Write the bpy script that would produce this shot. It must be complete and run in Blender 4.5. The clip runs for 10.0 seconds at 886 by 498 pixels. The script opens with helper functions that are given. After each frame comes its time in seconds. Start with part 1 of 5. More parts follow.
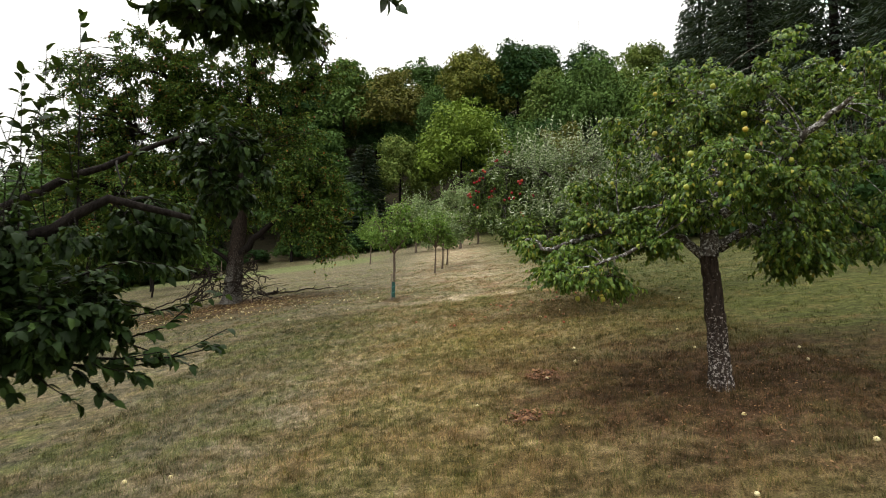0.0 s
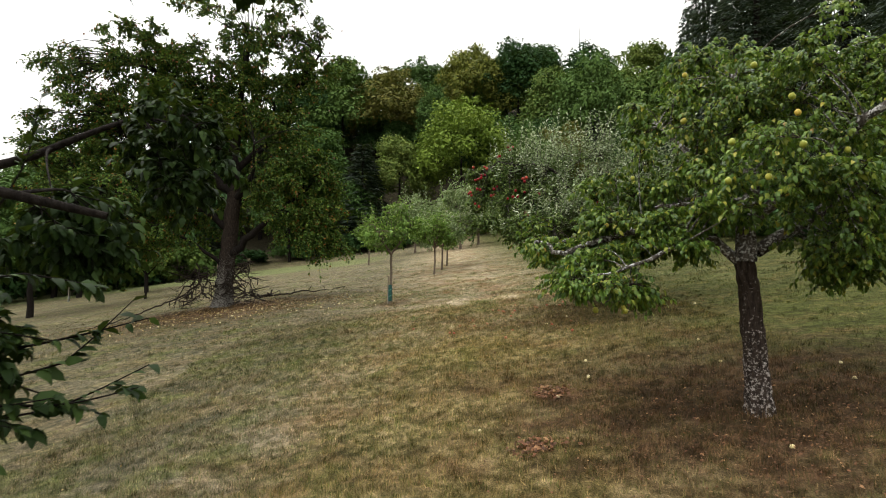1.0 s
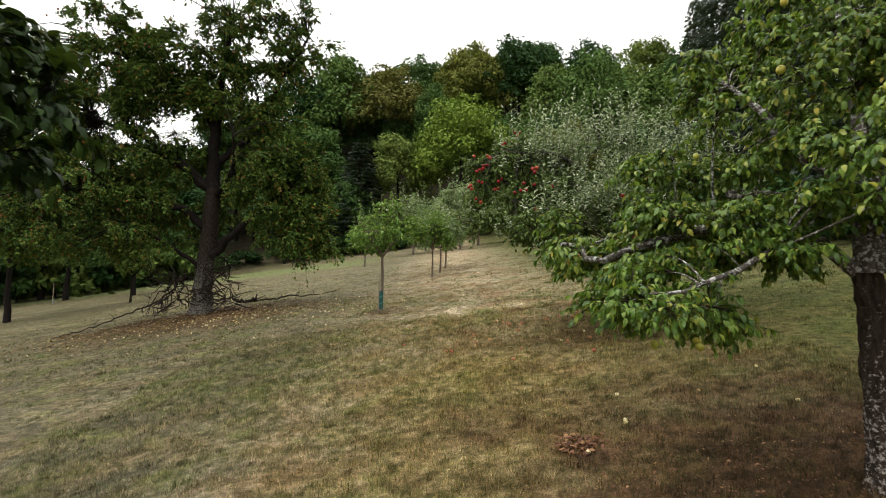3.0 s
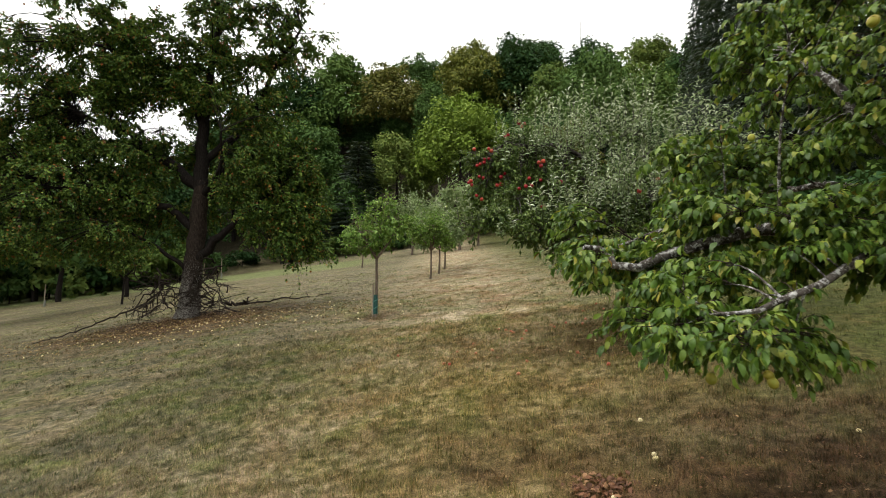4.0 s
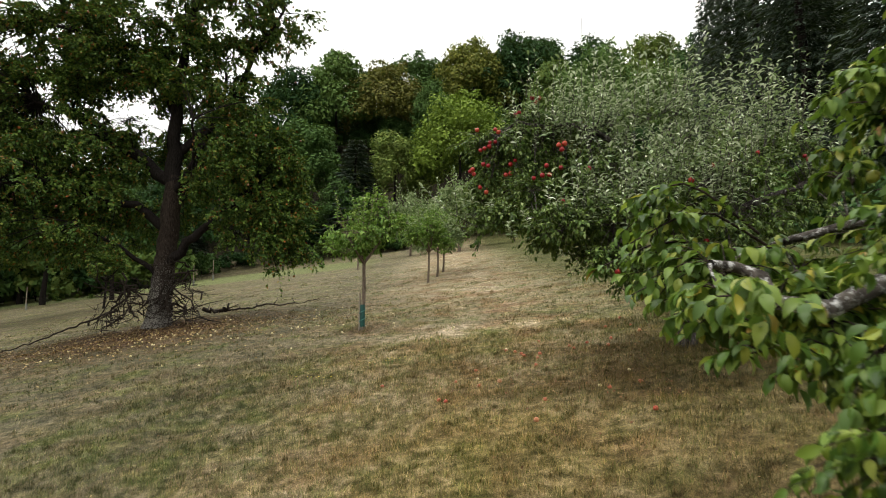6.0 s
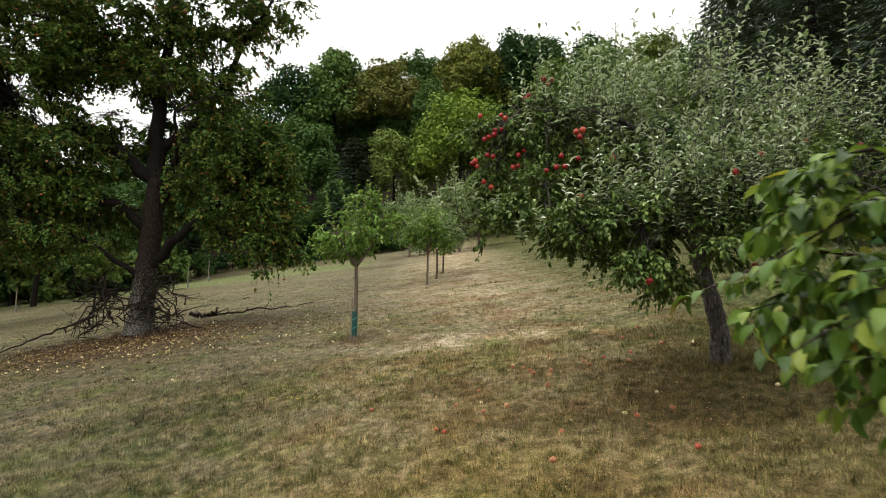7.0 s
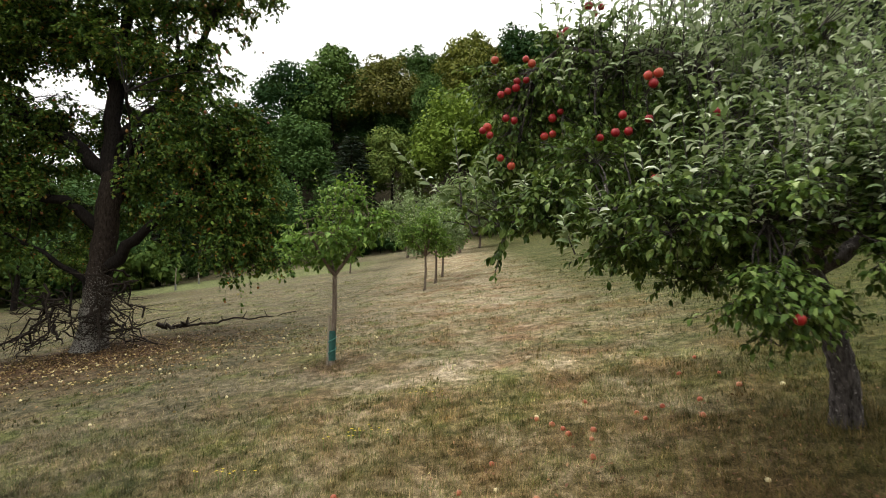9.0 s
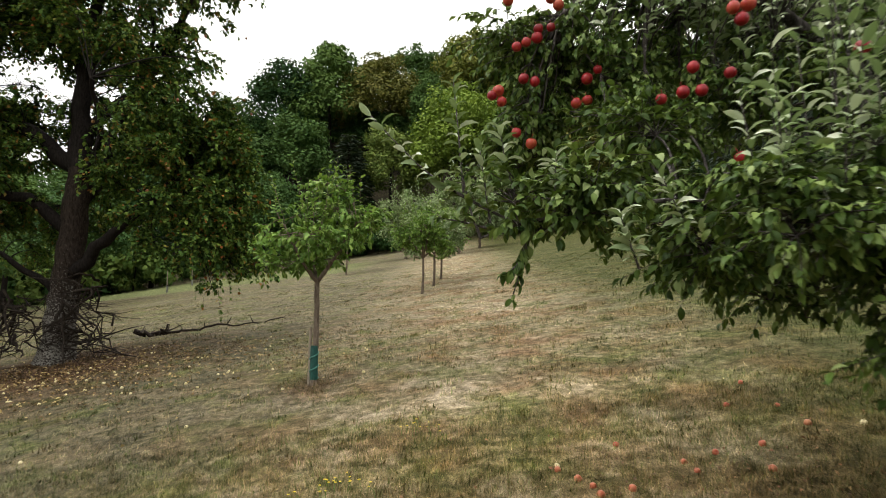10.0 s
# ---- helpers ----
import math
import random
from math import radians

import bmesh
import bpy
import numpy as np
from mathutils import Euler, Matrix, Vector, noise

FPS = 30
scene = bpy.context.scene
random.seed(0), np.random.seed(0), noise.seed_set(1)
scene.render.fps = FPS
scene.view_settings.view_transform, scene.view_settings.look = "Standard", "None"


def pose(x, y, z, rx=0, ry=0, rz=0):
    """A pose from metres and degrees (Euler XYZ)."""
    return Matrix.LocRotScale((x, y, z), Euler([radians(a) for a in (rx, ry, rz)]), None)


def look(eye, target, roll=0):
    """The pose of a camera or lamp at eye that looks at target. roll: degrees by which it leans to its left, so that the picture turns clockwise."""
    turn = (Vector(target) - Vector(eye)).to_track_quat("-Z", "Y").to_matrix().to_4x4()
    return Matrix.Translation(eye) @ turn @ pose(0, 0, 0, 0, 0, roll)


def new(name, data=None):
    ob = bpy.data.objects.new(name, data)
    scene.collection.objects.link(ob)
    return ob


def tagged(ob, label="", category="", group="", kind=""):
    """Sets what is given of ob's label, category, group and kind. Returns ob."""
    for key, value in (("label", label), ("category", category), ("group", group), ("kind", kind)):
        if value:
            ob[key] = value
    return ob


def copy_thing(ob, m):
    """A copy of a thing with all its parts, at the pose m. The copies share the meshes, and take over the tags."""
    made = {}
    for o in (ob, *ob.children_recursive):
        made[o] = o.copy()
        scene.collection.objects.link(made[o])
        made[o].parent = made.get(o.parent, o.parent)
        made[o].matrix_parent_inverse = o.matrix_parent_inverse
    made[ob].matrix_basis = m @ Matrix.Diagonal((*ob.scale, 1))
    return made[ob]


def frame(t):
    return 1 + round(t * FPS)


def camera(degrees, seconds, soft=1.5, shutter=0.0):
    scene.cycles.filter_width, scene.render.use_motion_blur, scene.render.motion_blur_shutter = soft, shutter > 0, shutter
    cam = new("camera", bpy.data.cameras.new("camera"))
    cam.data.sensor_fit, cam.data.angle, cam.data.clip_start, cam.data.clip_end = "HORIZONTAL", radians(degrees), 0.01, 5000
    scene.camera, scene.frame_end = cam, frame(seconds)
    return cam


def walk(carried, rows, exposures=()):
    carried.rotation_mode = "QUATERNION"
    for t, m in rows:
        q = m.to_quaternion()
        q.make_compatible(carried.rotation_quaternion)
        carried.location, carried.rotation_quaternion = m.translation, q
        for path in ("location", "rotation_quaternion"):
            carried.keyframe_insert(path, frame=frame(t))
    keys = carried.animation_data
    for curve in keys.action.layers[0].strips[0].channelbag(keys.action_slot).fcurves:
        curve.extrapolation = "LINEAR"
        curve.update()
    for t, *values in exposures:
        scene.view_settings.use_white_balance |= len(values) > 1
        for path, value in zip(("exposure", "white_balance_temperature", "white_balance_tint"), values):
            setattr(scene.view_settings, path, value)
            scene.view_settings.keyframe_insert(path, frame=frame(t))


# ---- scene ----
cam = camera(74.6, 10.0, soft=0.95, shutter=0.4)
METRES, EYE, TILT, LEAN, TURN = 11.0, 2.4, 6.0, 0.0, 0.0
ROWS = [
    (0.0, 0.0, 0.0, 0.0, -0.0, 0.0, -0.0),
    (0.5, 0.0008, 0.0424, 0.0021, -0.0, 0.0, -0.01),
    (1.0, 0.0018, 0.0855, 0.0037, -0.02, 0.01, -0.05),
    (1.5, 0.0034, 0.1292, 0.0056, -0.02, 0.03, -0.03),
    (2.0, 0.0053, 0.174, 0.0068, -0.03, 0.05, -0.02),
    (2.5, 0.0071, 0.2199, 0.0069, -0.05, 0.08, -0.05),
    (4.0, 0.0135, 0.3585, 0.0103, -0.07, 0.08, -0.01),
    (4.5, 0.0155, 0.4048, 0.012, -0.08, 0.1, -0.03),
    (5.0, 0.0174, 0.4515, 0.0138, -0.09, 0.12, -0.04),
    (5.5, 0.0187, 0.4997, 0.0148, -0.1, 0.14, -0.05),
    (7.0, 0.0218, 0.6515, 0.0209, -0.12, 0.14, -0.04),
    (7.5, 0.0231, 0.7044, 0.0227, -0.11, 0.14, -0.02),
    (8.0, 0.0249, 0.7603, 0.0249, -0.1, 0.15, -0.03),
    (8.5, 0.0251, 0.8179, 0.0272, -0.12, 0.16, -0.02),
    (9.0, 0.0254, 0.8776, 0.0289, -0.11, 0.17, -0.01),
    (9.5, 0.0262, 0.938, 0.0308, -0.16, 0.18, -0.0),
    (10.0, 0.0281, 0.9989, 0.0338, -0.19, 0.17, 0.02),
]
walk(cam, [(t, pose(0, 0, EYE, TILT, LEAN, TURN) @ pose(METRES * x, METRES * y, METRES * z, 90 + pitch, roll, yaw)) for t, x, y, z, yaw, pitch, roll in ROWS])

# ---- sky and sun: a bright overcast evening ----
world = bpy.data.worlds.new("overcast_sky")
scene.world = world
world.use_nodes = True
wn, wl = world.node_tree.nodes, world.node_tree.links
wn.clear()
sky = wn.new("ShaderNodeTexSky")
sky.sky_type, sky.sun_disc = "NISHITA", False
sky.sun_elevation, sky.sun_rotation = radians(54), radians(-99)
sky.air_density, sky.dust_density, sky.ozone_density = 1.0, 4.0, 1.0
cloud = wn.new("ShaderNodeMix")
cloud.data_type = "RGBA"
cloud.inputs["Factor"].default_value = 0.88
cloud.inputs["B"].default_value = (11.3, 11.1, 10.6, 1)
wback, wout = wn.new("ShaderNodeBackground"), wn.new("ShaderNodeOutputWorld")
wback.inputs["Strength"].default_value = 0.128
wl.new(sky.outputs["Color"], cloud.inputs["A"])
# an overcast sky is brightest overhead
place_in_sky, height_in_sky, rise = wn.new("ShaderNodeTexCoord"), wn.new("ShaderNodeSeparateXYZ"), wn.new("ShaderNodeMapRange")
rise.inputs["From Min"].default_value, rise.inputs["From Max"].default_value = 0.1, 1.0
rise.inputs["To Min"].default_value, rise.inputs["To Max"].default_value = 0.76, 2.3
wl.new(place_in_sky.outputs["Generated"], height_in_sky.inputs[0])
wl.new(height_in_sky.outputs["Z"], rise.inputs["Value"])
overhead = wn.new("ShaderNodeMix")
overhead.data_type, overhead.blend_type = "RGBA", "MULTIPLY"
overhead.inputs["Factor"].default_value = 1.0
wl.new(cloud.outputs["Result"], overhead.inputs["A"])
wl.new(rise.outputs["Result"], overhead.inputs["B"])
wl.new(overhead.outputs["Result"], wback.inputs["Color"])
wl.new(wback.outputs["Background"], wout.inputs["Surface"])

sun_data = bpy.data.lights.new("sun", "SUN")
sun_data.energy, sun_data.angle, sun_data.color = 1.7, radians(30), (1.0, 0.96, 0.9)
sun = new("sun", sun_data)
sun.matrix_world = look((-13, -2, 18), (0, 0, 0))
scene.view_settings.exposure = -0.06

rng = np.random.default_rng(7)


# ---- ground form ----
def sstep(v):
    v = np.clip(v, 0, 1)
    return v * v * (3 - 2 * v)


def ground_z(x, y):
    x, y = np.asarray(x, float), np.asarray(y, float)
    ys = np.where(np.abs(y) < 60, y, np.sign(y) * (60 + 240 * np.tanh((np.abs(y) - 60) / 240)))
    xs = np.where(np.abs(x) < 30, x, np.sign(x) * (30 + 60 * np.tanh((np.abs(x) - 30) / 60)))
    z = -0.1 + 0.14 * ys + 0.125 * xs
    z = z + 0.22 * np.exp(-((y - 20) / 9) ** 2) - 0.2 * np.exp(-((y - 38) / 10) ** 2)
    z = z + 0.25 * np.exp(-((x + 9) / 5) ** 2 - ((y - 27) / 7) ** 2)
    hill = sstep((y - 80) / 75) * sstep((x + 80) / 50)
    z = z + (36 - 0.07 * xs) * hill
    return z


def bumps(x, y):
    return 0.025 * np.sin(1.9 * x + 0.7 * y) * np.sin(1.3 * y - 0.5 * x) + 0.015 * np.sin(4.1 * x - 2.3 * y)


def gz(x, y):
    return float(ground_z(x, y) + bumps(x, y))


# ---- materials ----
def material(name):
    m = bpy.data.materials.new(name)
    m.use_nodes = True
    n, l = m.node_tree.nodes, m.node_tree.links
    return m, n, l, n["Principled BSDF"], n["Material Output"]


def ramp(n, stops):
    r = n.new("ShaderNodeValToRGB")
    while len(r.color_ramp.elements) < len(stops):
        r.color_ramp.elements.new(0.5)
    for e, (p, c) in zip(r.color_ramp.elements, stops):
        e.position, e.color = p, (*c, 1)
    return r


def math_node(n, l, op, a, b):
    m = n.new("ShaderNodeMath")
    m.operation = op
    for i, v in enumerate((a, b)):
        if isinstance(v, (int, float)):
            m.inputs[i].default_value = v
        elif v is not None:
            l.new(v, m.inputs[i])
    return m.outputs[0]


def noise_node(n, l, scale, detail=4, vec=None, rough=0.55):
    t = n.new("ShaderNodeTexNoise")
    t.inputs["Scale"].default_value, t.inputs["Detail"].default_value, t.inputs["Roughness"].default_value = scale, detail, rough
    if vec is not None:
        l.new(vec, t.inputs["Vector"])
    return t


def mix_colour(n, l, fac, a, b):
    m = n.new("ShaderNodeMix")
    m.data_type = "RGBA"
    for key, v in (("Factor", fac), ("A", a), ("B", b)):
        if isinstance(v, (int, float)):
            m.inputs[key].default_value = v
        elif isinstance(v, tuple):
            m.inputs[key].default_value = (*v, 1)
        else:
            l.new(v, m.inputs[key])
    return m.outputs["Result"]


def leaf_material(name, stops, rough=0.55, through_light=0.25, spread=0.0, spec=0.22):
    """Leaves: colour by chance for each leaf, a shift for each tree (spread), light shining through."""
    m, n, l, b, out = material(name)
    geo, info = n.new("ShaderNodeNewGeometry"), n.new("ShaderNodeObjectInfo")
    tex = n.new("ShaderNodeTexCoord")
    v = geo.outputs["Random Per Island"]
    if spread:
        v = math_node(n, l, "ADD", math_node(n, l, "MULTIPLY", v, 1 - spread), math_node(n, l, "MULTIPLY", info.outputs["Random"], spread))
    else:
        v = math_node(n, l, "FRACT", math_node(n, l, "ADD", v, info.outputs["Random"]), None)
    r = ramp(n, stops)
    l.new(v, r.inputs["Fac"])
    big = noise_node(n, l, 0.8, 2, tex.outputs["Object"])
    hsv = n.new("ShaderNodeHueSaturation")
    l.new(r.outputs["Color"], hsv.inputs["Color"])
    l.new(math_node(n, l, "ADD", math_node(n, l, "MULTIPLY", big.outputs["Fac"], 0.9), 0.55), hsv.inputs["Value"])
    l.new(hsv.outputs["Color"], b.inputs["Base Color"])
    b.inputs["Roughness"].default_value = rough
    b.inputs["Specular IOR Level"].default_value = spec
    tr, mx = n.new("ShaderNodeBsdfTranslucent"), n.new("ShaderNodeMixShader")
    bright = mix_colour(n, l, 0.3, hsv.outputs["Color"], (0.2, 0.28, 0.02))
    l.new(bright, tr.inputs["Color"])
    mx.inputs["Fac"].default_value = through_light
    l.new(b.outputs["BSDF"], mx.inputs[1])
    l.new(tr.outputs["BSDF"], mx.inputs[2])
    l.new(mx.outputs["Shader"], out.inputs["Surface"])
    return m


def bark_material(name, dark, light, patch, patch_from=0.56, lime=None):
    """Furrowed bark with pale lichen patches; lime: the worn lime wash low on an orchard trunk."""
    m, n, l, b, out = material(name)
    tex = n.new("ShaderNodeTexCoord")
    mp = n.new("ShaderNodeMapping")
    mp.inputs["Scale"].default_value = (1, 1, 0.28)
    l.new(tex.outputs["Object"], mp.inputs["Vector"])
    fur = noise_node(n, l, 26, 6, mp.outputs["Vector"], 0.65)
    r = ramp(n, [(0.35, dark), (0.65, light)])
    l.new(fur.outputs["Fac"], r.inputs["Fac"])
    spots = noise_node(n, l, 24, 6, tex.outputs["Object"], 0.75)
    mask = ramp(n, [(patch_from, (0, 0, 0)), (patch_from + 0.08, (1, 1, 1))])
    fac = spots.outputs["Fac"]
    if lime:
        sep = n.new("ShaderNodeSeparateXYZ")
        l.new(tex.outputs["Object"], sep.inputs[0])
        band = n.new("ShaderNodeMapRange")
        band.inputs["From Min"].default_value, band.inputs["From Max"].default_value = lime[:2]
        band.inputs["To Max"].default_value = lime[2]
        l.new(sep.outputs["Z"], band.inputs["Value"])
        fac = math_node(n, l, "ADD", fac, band.outputs["Result"])
    l.new(fac, mask.inputs["Fac"])
    l.new(mix_colour(n, l, mask.outputs["Color"], r.outputs["Color"], patch), b.inputs["Base Color"])
    b.inputs["Roughness"].default_value, b.inputs["Specular IOR Level"].default_value = 0.95, 0.08
    bump = n.new("ShaderNodeBump")
    bump.inputs["Strength"].default_value, bump.inputs["Distance"].default_value = 0.9, 0.03
    l.new(fur.outputs["Fac"], bump.inputs["Height"])
    l.new(bump.outputs["Normal"], b.inputs["Normal"])
    return m


def plain_material(name, a, c, rough=0.8, scale=18.0, spread=0.0):
    m, n, l, b, out = material(name)
    tex = n.new("ShaderNodeTexCoord")
    t = noise_node(n, l, scale, 5, tex.outputs["Object"])
    v = t.outputs["Fac"]
    if spread:
        info = n.new("ShaderNodeObjectInfo")
        v = math_node(n, l, "ADD", math_node(n, l, "MULTIPLY", v, 1 - spread), math_node(n, l, "MULTIPLY", info.outputs["Random"], spread))
    r = ramp(n, [(0.3, a), (0.7, c)])
    l.new(v, r.inputs["Fac"])
    l.new(r.outputs["Color"], b.inputs["Base Color"])
    b.inputs["Roughness"].default_value = rough
    b.inputs["Specular IOR Level"].default_value = 0.1 if rough > 0.7 else 0.35
    return m


def turf_colour(n, l):
    """Patchy late-summer turf by place: straw, green and brown, with leaf mould under the trees; some shade is put into
    the colour.
    """
    geo = n.new("ShaderNodeNewGeometry")
    pos = geo.outputs["Position"]
    big = noise_node(n, l, 0.33, 3, pos, 0.6)
    mid = noise_node(n, l, 1.7, 4, pos, 0.65)
    fine = noise_node(n, l, 6.5, 4, pos, 0.7)
    v = math_node(n, l, "ADD", math_node(n, l, "MULTIPLY", big.outputs["Fac"], 0.32), math_node(n, l, "MULTIPLY", mid.outputs["Fac"], 0.38))
    v = math_node(n, l, "ADD", v, math_node(n, l, "MULTIPLY", fine.outputs["Fac"], 0.30))
    r = ramp(n, [(0.365, (0.055, 0.068, 0.017)), (0.435, (0.115, 0.105, 0.037)), (0.495, (0.215, 0.172, 0.087)), (0.565, (0.32, 0.26, 0.17)), (0.65, (0.43, 0.36, 0.26))])
    l.new(v, r.inputs["Fac"])
    sep = n.new("ShaderNodeSeparateXYZ")
    l.new(pos, sep.inputs[0])
    colour = r.outputs["Color"]
    crest = n.new("ShaderNodeMapRange")
    crest.inputs["From Min"].default_value, crest.inputs["From Max"].default_value, crest.inputs["To Max"].default_value = 15.0, 28.0, 0.6
    l.new(sep.outputs["Y"], crest.inputs["Value"])
    core = n.new("ShaderNodeMapRange")
    core.inputs["From Min"].default_value, core.inputs["From Max"].default_value = 16.0, 6.0
    l.new(math_node(n, l, "ABSOLUTE", math_node(n, l, "ADD", sep.outputs["X"], 1.5), None), core.inputs["Value"])
    colour = mix_colour(n, l, math_node(n, l, "MULTIPLY", crest.outputs["Result"], core.outputs["Result"]), colour, (0.37, 0.31, 0.21))
    # greyer western grass; tree shade and corner fall-off are also put into this colour
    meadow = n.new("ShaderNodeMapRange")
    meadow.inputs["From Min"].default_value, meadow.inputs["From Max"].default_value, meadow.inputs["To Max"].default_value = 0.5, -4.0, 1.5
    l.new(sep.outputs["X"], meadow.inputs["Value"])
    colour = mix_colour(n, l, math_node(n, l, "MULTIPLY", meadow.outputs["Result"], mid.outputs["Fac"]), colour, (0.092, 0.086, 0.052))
    green = noise_node(n, l, 1.15, 4, pos, 0.65)
    gmask = ramp(n, [(0.5, (0, 0, 0)), (0.64, (0.55, 0.55, 0.55))])
    l.new(green.outputs["Fac"], gmask.inputs["Fac"])
    colour = mix_colour(n, l, gmask.outputs["Color"], colour, (0.105, 0.128, 0.03))
    # rusty patches
    rust = noise_node(n, l, 0.9, 3, pos, 0.6)
    rmask = ramp(n, [(0.46, (0, 0, 0)), (0.64, (0.75, 0.75, 0.75))])
    l.new(rust.outputs["Fac"], rmask.inputs["Fac"])
    dry = n.new("ShaderNodeMapRange")
    dry.inputs["From Min"].default_value, dry.inputs["From Max"].default_value, dry.inputs["To Min"].default_value = -3.5, 0.0, 0.25
    l.new(sep.outputs["X"], dry.inputs["Value"])
    colour = mix_colour(n, l, math_node(n, l, "MULTIPLY", rmask.outputs["Color"], dry.outputs["Result"]), colour, (0.215, 0.13, 0.068))
    # warmer, half-dead grass along the path
    warm = n.new("ShaderNodeMapRange")
    warm.inputs["From Min"].default_value, warm.inputs["From Max"].default_value, warm.inputs["To Max"].default_value = -2.5, 0.5, 1.0
    l.new(sep.outputs["X"], warm.inputs["Value"])
    low = n.new("ShaderNodeMapRange")
    low.inputs["From Min"].default_value, low.inputs["From Max"].default_value = 19.0, 14.0
    l.new(sep.outputs["Y"], low.inputs["Value"])
    olive = math_node(n, l, "MULTIPLY", math_node(n, l, "MULTIPLY", warm.outputs["Result"], low.outputs["Result"]), mid.outputs["Fac"])
    colour = mix_colour(n, l, olive, colour, (0.15, 0.115, 0.034))
    # greener and longer grass east of the path, darkened further to imitate shade
    east = n.new("ShaderNodeMapRange")
    east.inputs["From Min"].default_value, east.inputs["From Max"].default_value, east.inputs["To Max"].default_value = 2.0, 6.5, 1.7
    l.new(sep.outputs["X"], east.inputs["Value"])
    lush = math_node(n, l, "MINIMUM", math_node(n, l, "MULTIPLY", east.outputs["Result"], mid.outputs["Fac"]), 0.88)
    colour = mix_colour(n, l, lush, colour, (0.052, 0.066, 0.014))
    # a far mown strip
    strip = n.new("ShaderNodeMapRange")
    strip.inputs["From Min"].default_value, strip.inputs["From Max"].default_value, strip.inputs["To Max"].default_value = 9.0, 7.0, 0.85
    off = math_node(n, l, "ABSOLUTE", math_node(n, l, "SUBTRACT", math_node(n, l, "ADD", sep.outputs["Y"], math_node(n, l, "MULTIPLY", sep.outputs["X"], 0.1)), 66.0), None)
    l.new(off, strip.inputs["Value"])
    west = n.new("ShaderNodeMapRange")
    west.inputs["From Min"].default_value, west.inputs["From Max"].default_value = -5.5, -9.0
    l.new(sep.outputs["X"], west.inputs["Value"])
    colour = mix_colour(n, l, math_node(n, l, "MULTIPLY", strip.outputs["Result"], west.outputs["Result"]), colour, (0.135, 0.155, 0.06))
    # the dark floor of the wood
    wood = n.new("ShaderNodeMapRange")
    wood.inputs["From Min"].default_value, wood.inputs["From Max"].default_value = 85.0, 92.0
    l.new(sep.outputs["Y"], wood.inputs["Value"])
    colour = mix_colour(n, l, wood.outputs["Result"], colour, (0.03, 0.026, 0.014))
    # brown leaf mould round the trunks, widened and darkened for shade under the crowns
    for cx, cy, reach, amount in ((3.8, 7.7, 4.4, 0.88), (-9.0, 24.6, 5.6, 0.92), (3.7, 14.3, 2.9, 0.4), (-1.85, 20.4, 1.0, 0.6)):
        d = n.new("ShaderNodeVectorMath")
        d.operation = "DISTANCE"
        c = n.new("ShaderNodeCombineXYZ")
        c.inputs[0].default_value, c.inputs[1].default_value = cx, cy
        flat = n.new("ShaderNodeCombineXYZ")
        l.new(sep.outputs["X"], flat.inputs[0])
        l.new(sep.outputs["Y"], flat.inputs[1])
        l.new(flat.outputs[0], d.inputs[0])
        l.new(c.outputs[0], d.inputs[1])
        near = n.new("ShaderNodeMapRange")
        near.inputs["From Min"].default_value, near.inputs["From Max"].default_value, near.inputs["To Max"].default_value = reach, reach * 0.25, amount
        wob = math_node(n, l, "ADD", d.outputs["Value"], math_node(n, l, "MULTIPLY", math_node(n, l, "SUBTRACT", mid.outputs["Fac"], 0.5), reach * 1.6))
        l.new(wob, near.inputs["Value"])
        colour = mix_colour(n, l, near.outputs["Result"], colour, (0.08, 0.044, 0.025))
    # tufts: bleached and dark clumps a hand wide, and swathes left by the mower
    clump = noise_node(n, l, 6.5, 5, pos, 0.7)
    tone = ramp(n, [(0.35, (0.5, 0.52, 0.48)), (0.5, (0.96, 0.96, 0.97)), (0.64, (1.45, 1.42, 1.42))])
    l.new(clump.outputs["Fac"], tone.inputs["Fac"])
    drawn = n.new("ShaderNodeMapping")
    drawn.inputs["Scale"].default_value, drawn.inputs["Rotation"].default_value = (0.22, 1.5, 0.2), (0, 0, 0.12)
    l.new(pos, drawn.inputs["Vector"])
    swathe = noise_node(n, l, 1.0, 4, drawn.outputs["Vector"], 0.65)
    lines = ramp(n, [(0.36, (0.78, 0.79, 0.78)), (0.5, (1, 1, 1)), (0.64, (1.2, 1.2, 1.2))])
    l.new(swathe.outputs["Fac"], lines.inputs["Fac"])
    for layer in (tone, lines):
        mott = n.new("ShaderNodeMix")
        mott.data_type, mott.blend_type = "RGBA", "MULTIPLY"
        mott.inputs["Factor"].default_value = 1
        l.new(colour, mott.inputs["A"])
        l.new(layer.outputs["Color"], mott.inputs["B"])
        colour = mott.outputs["Result"]
    return colour, fine, mid


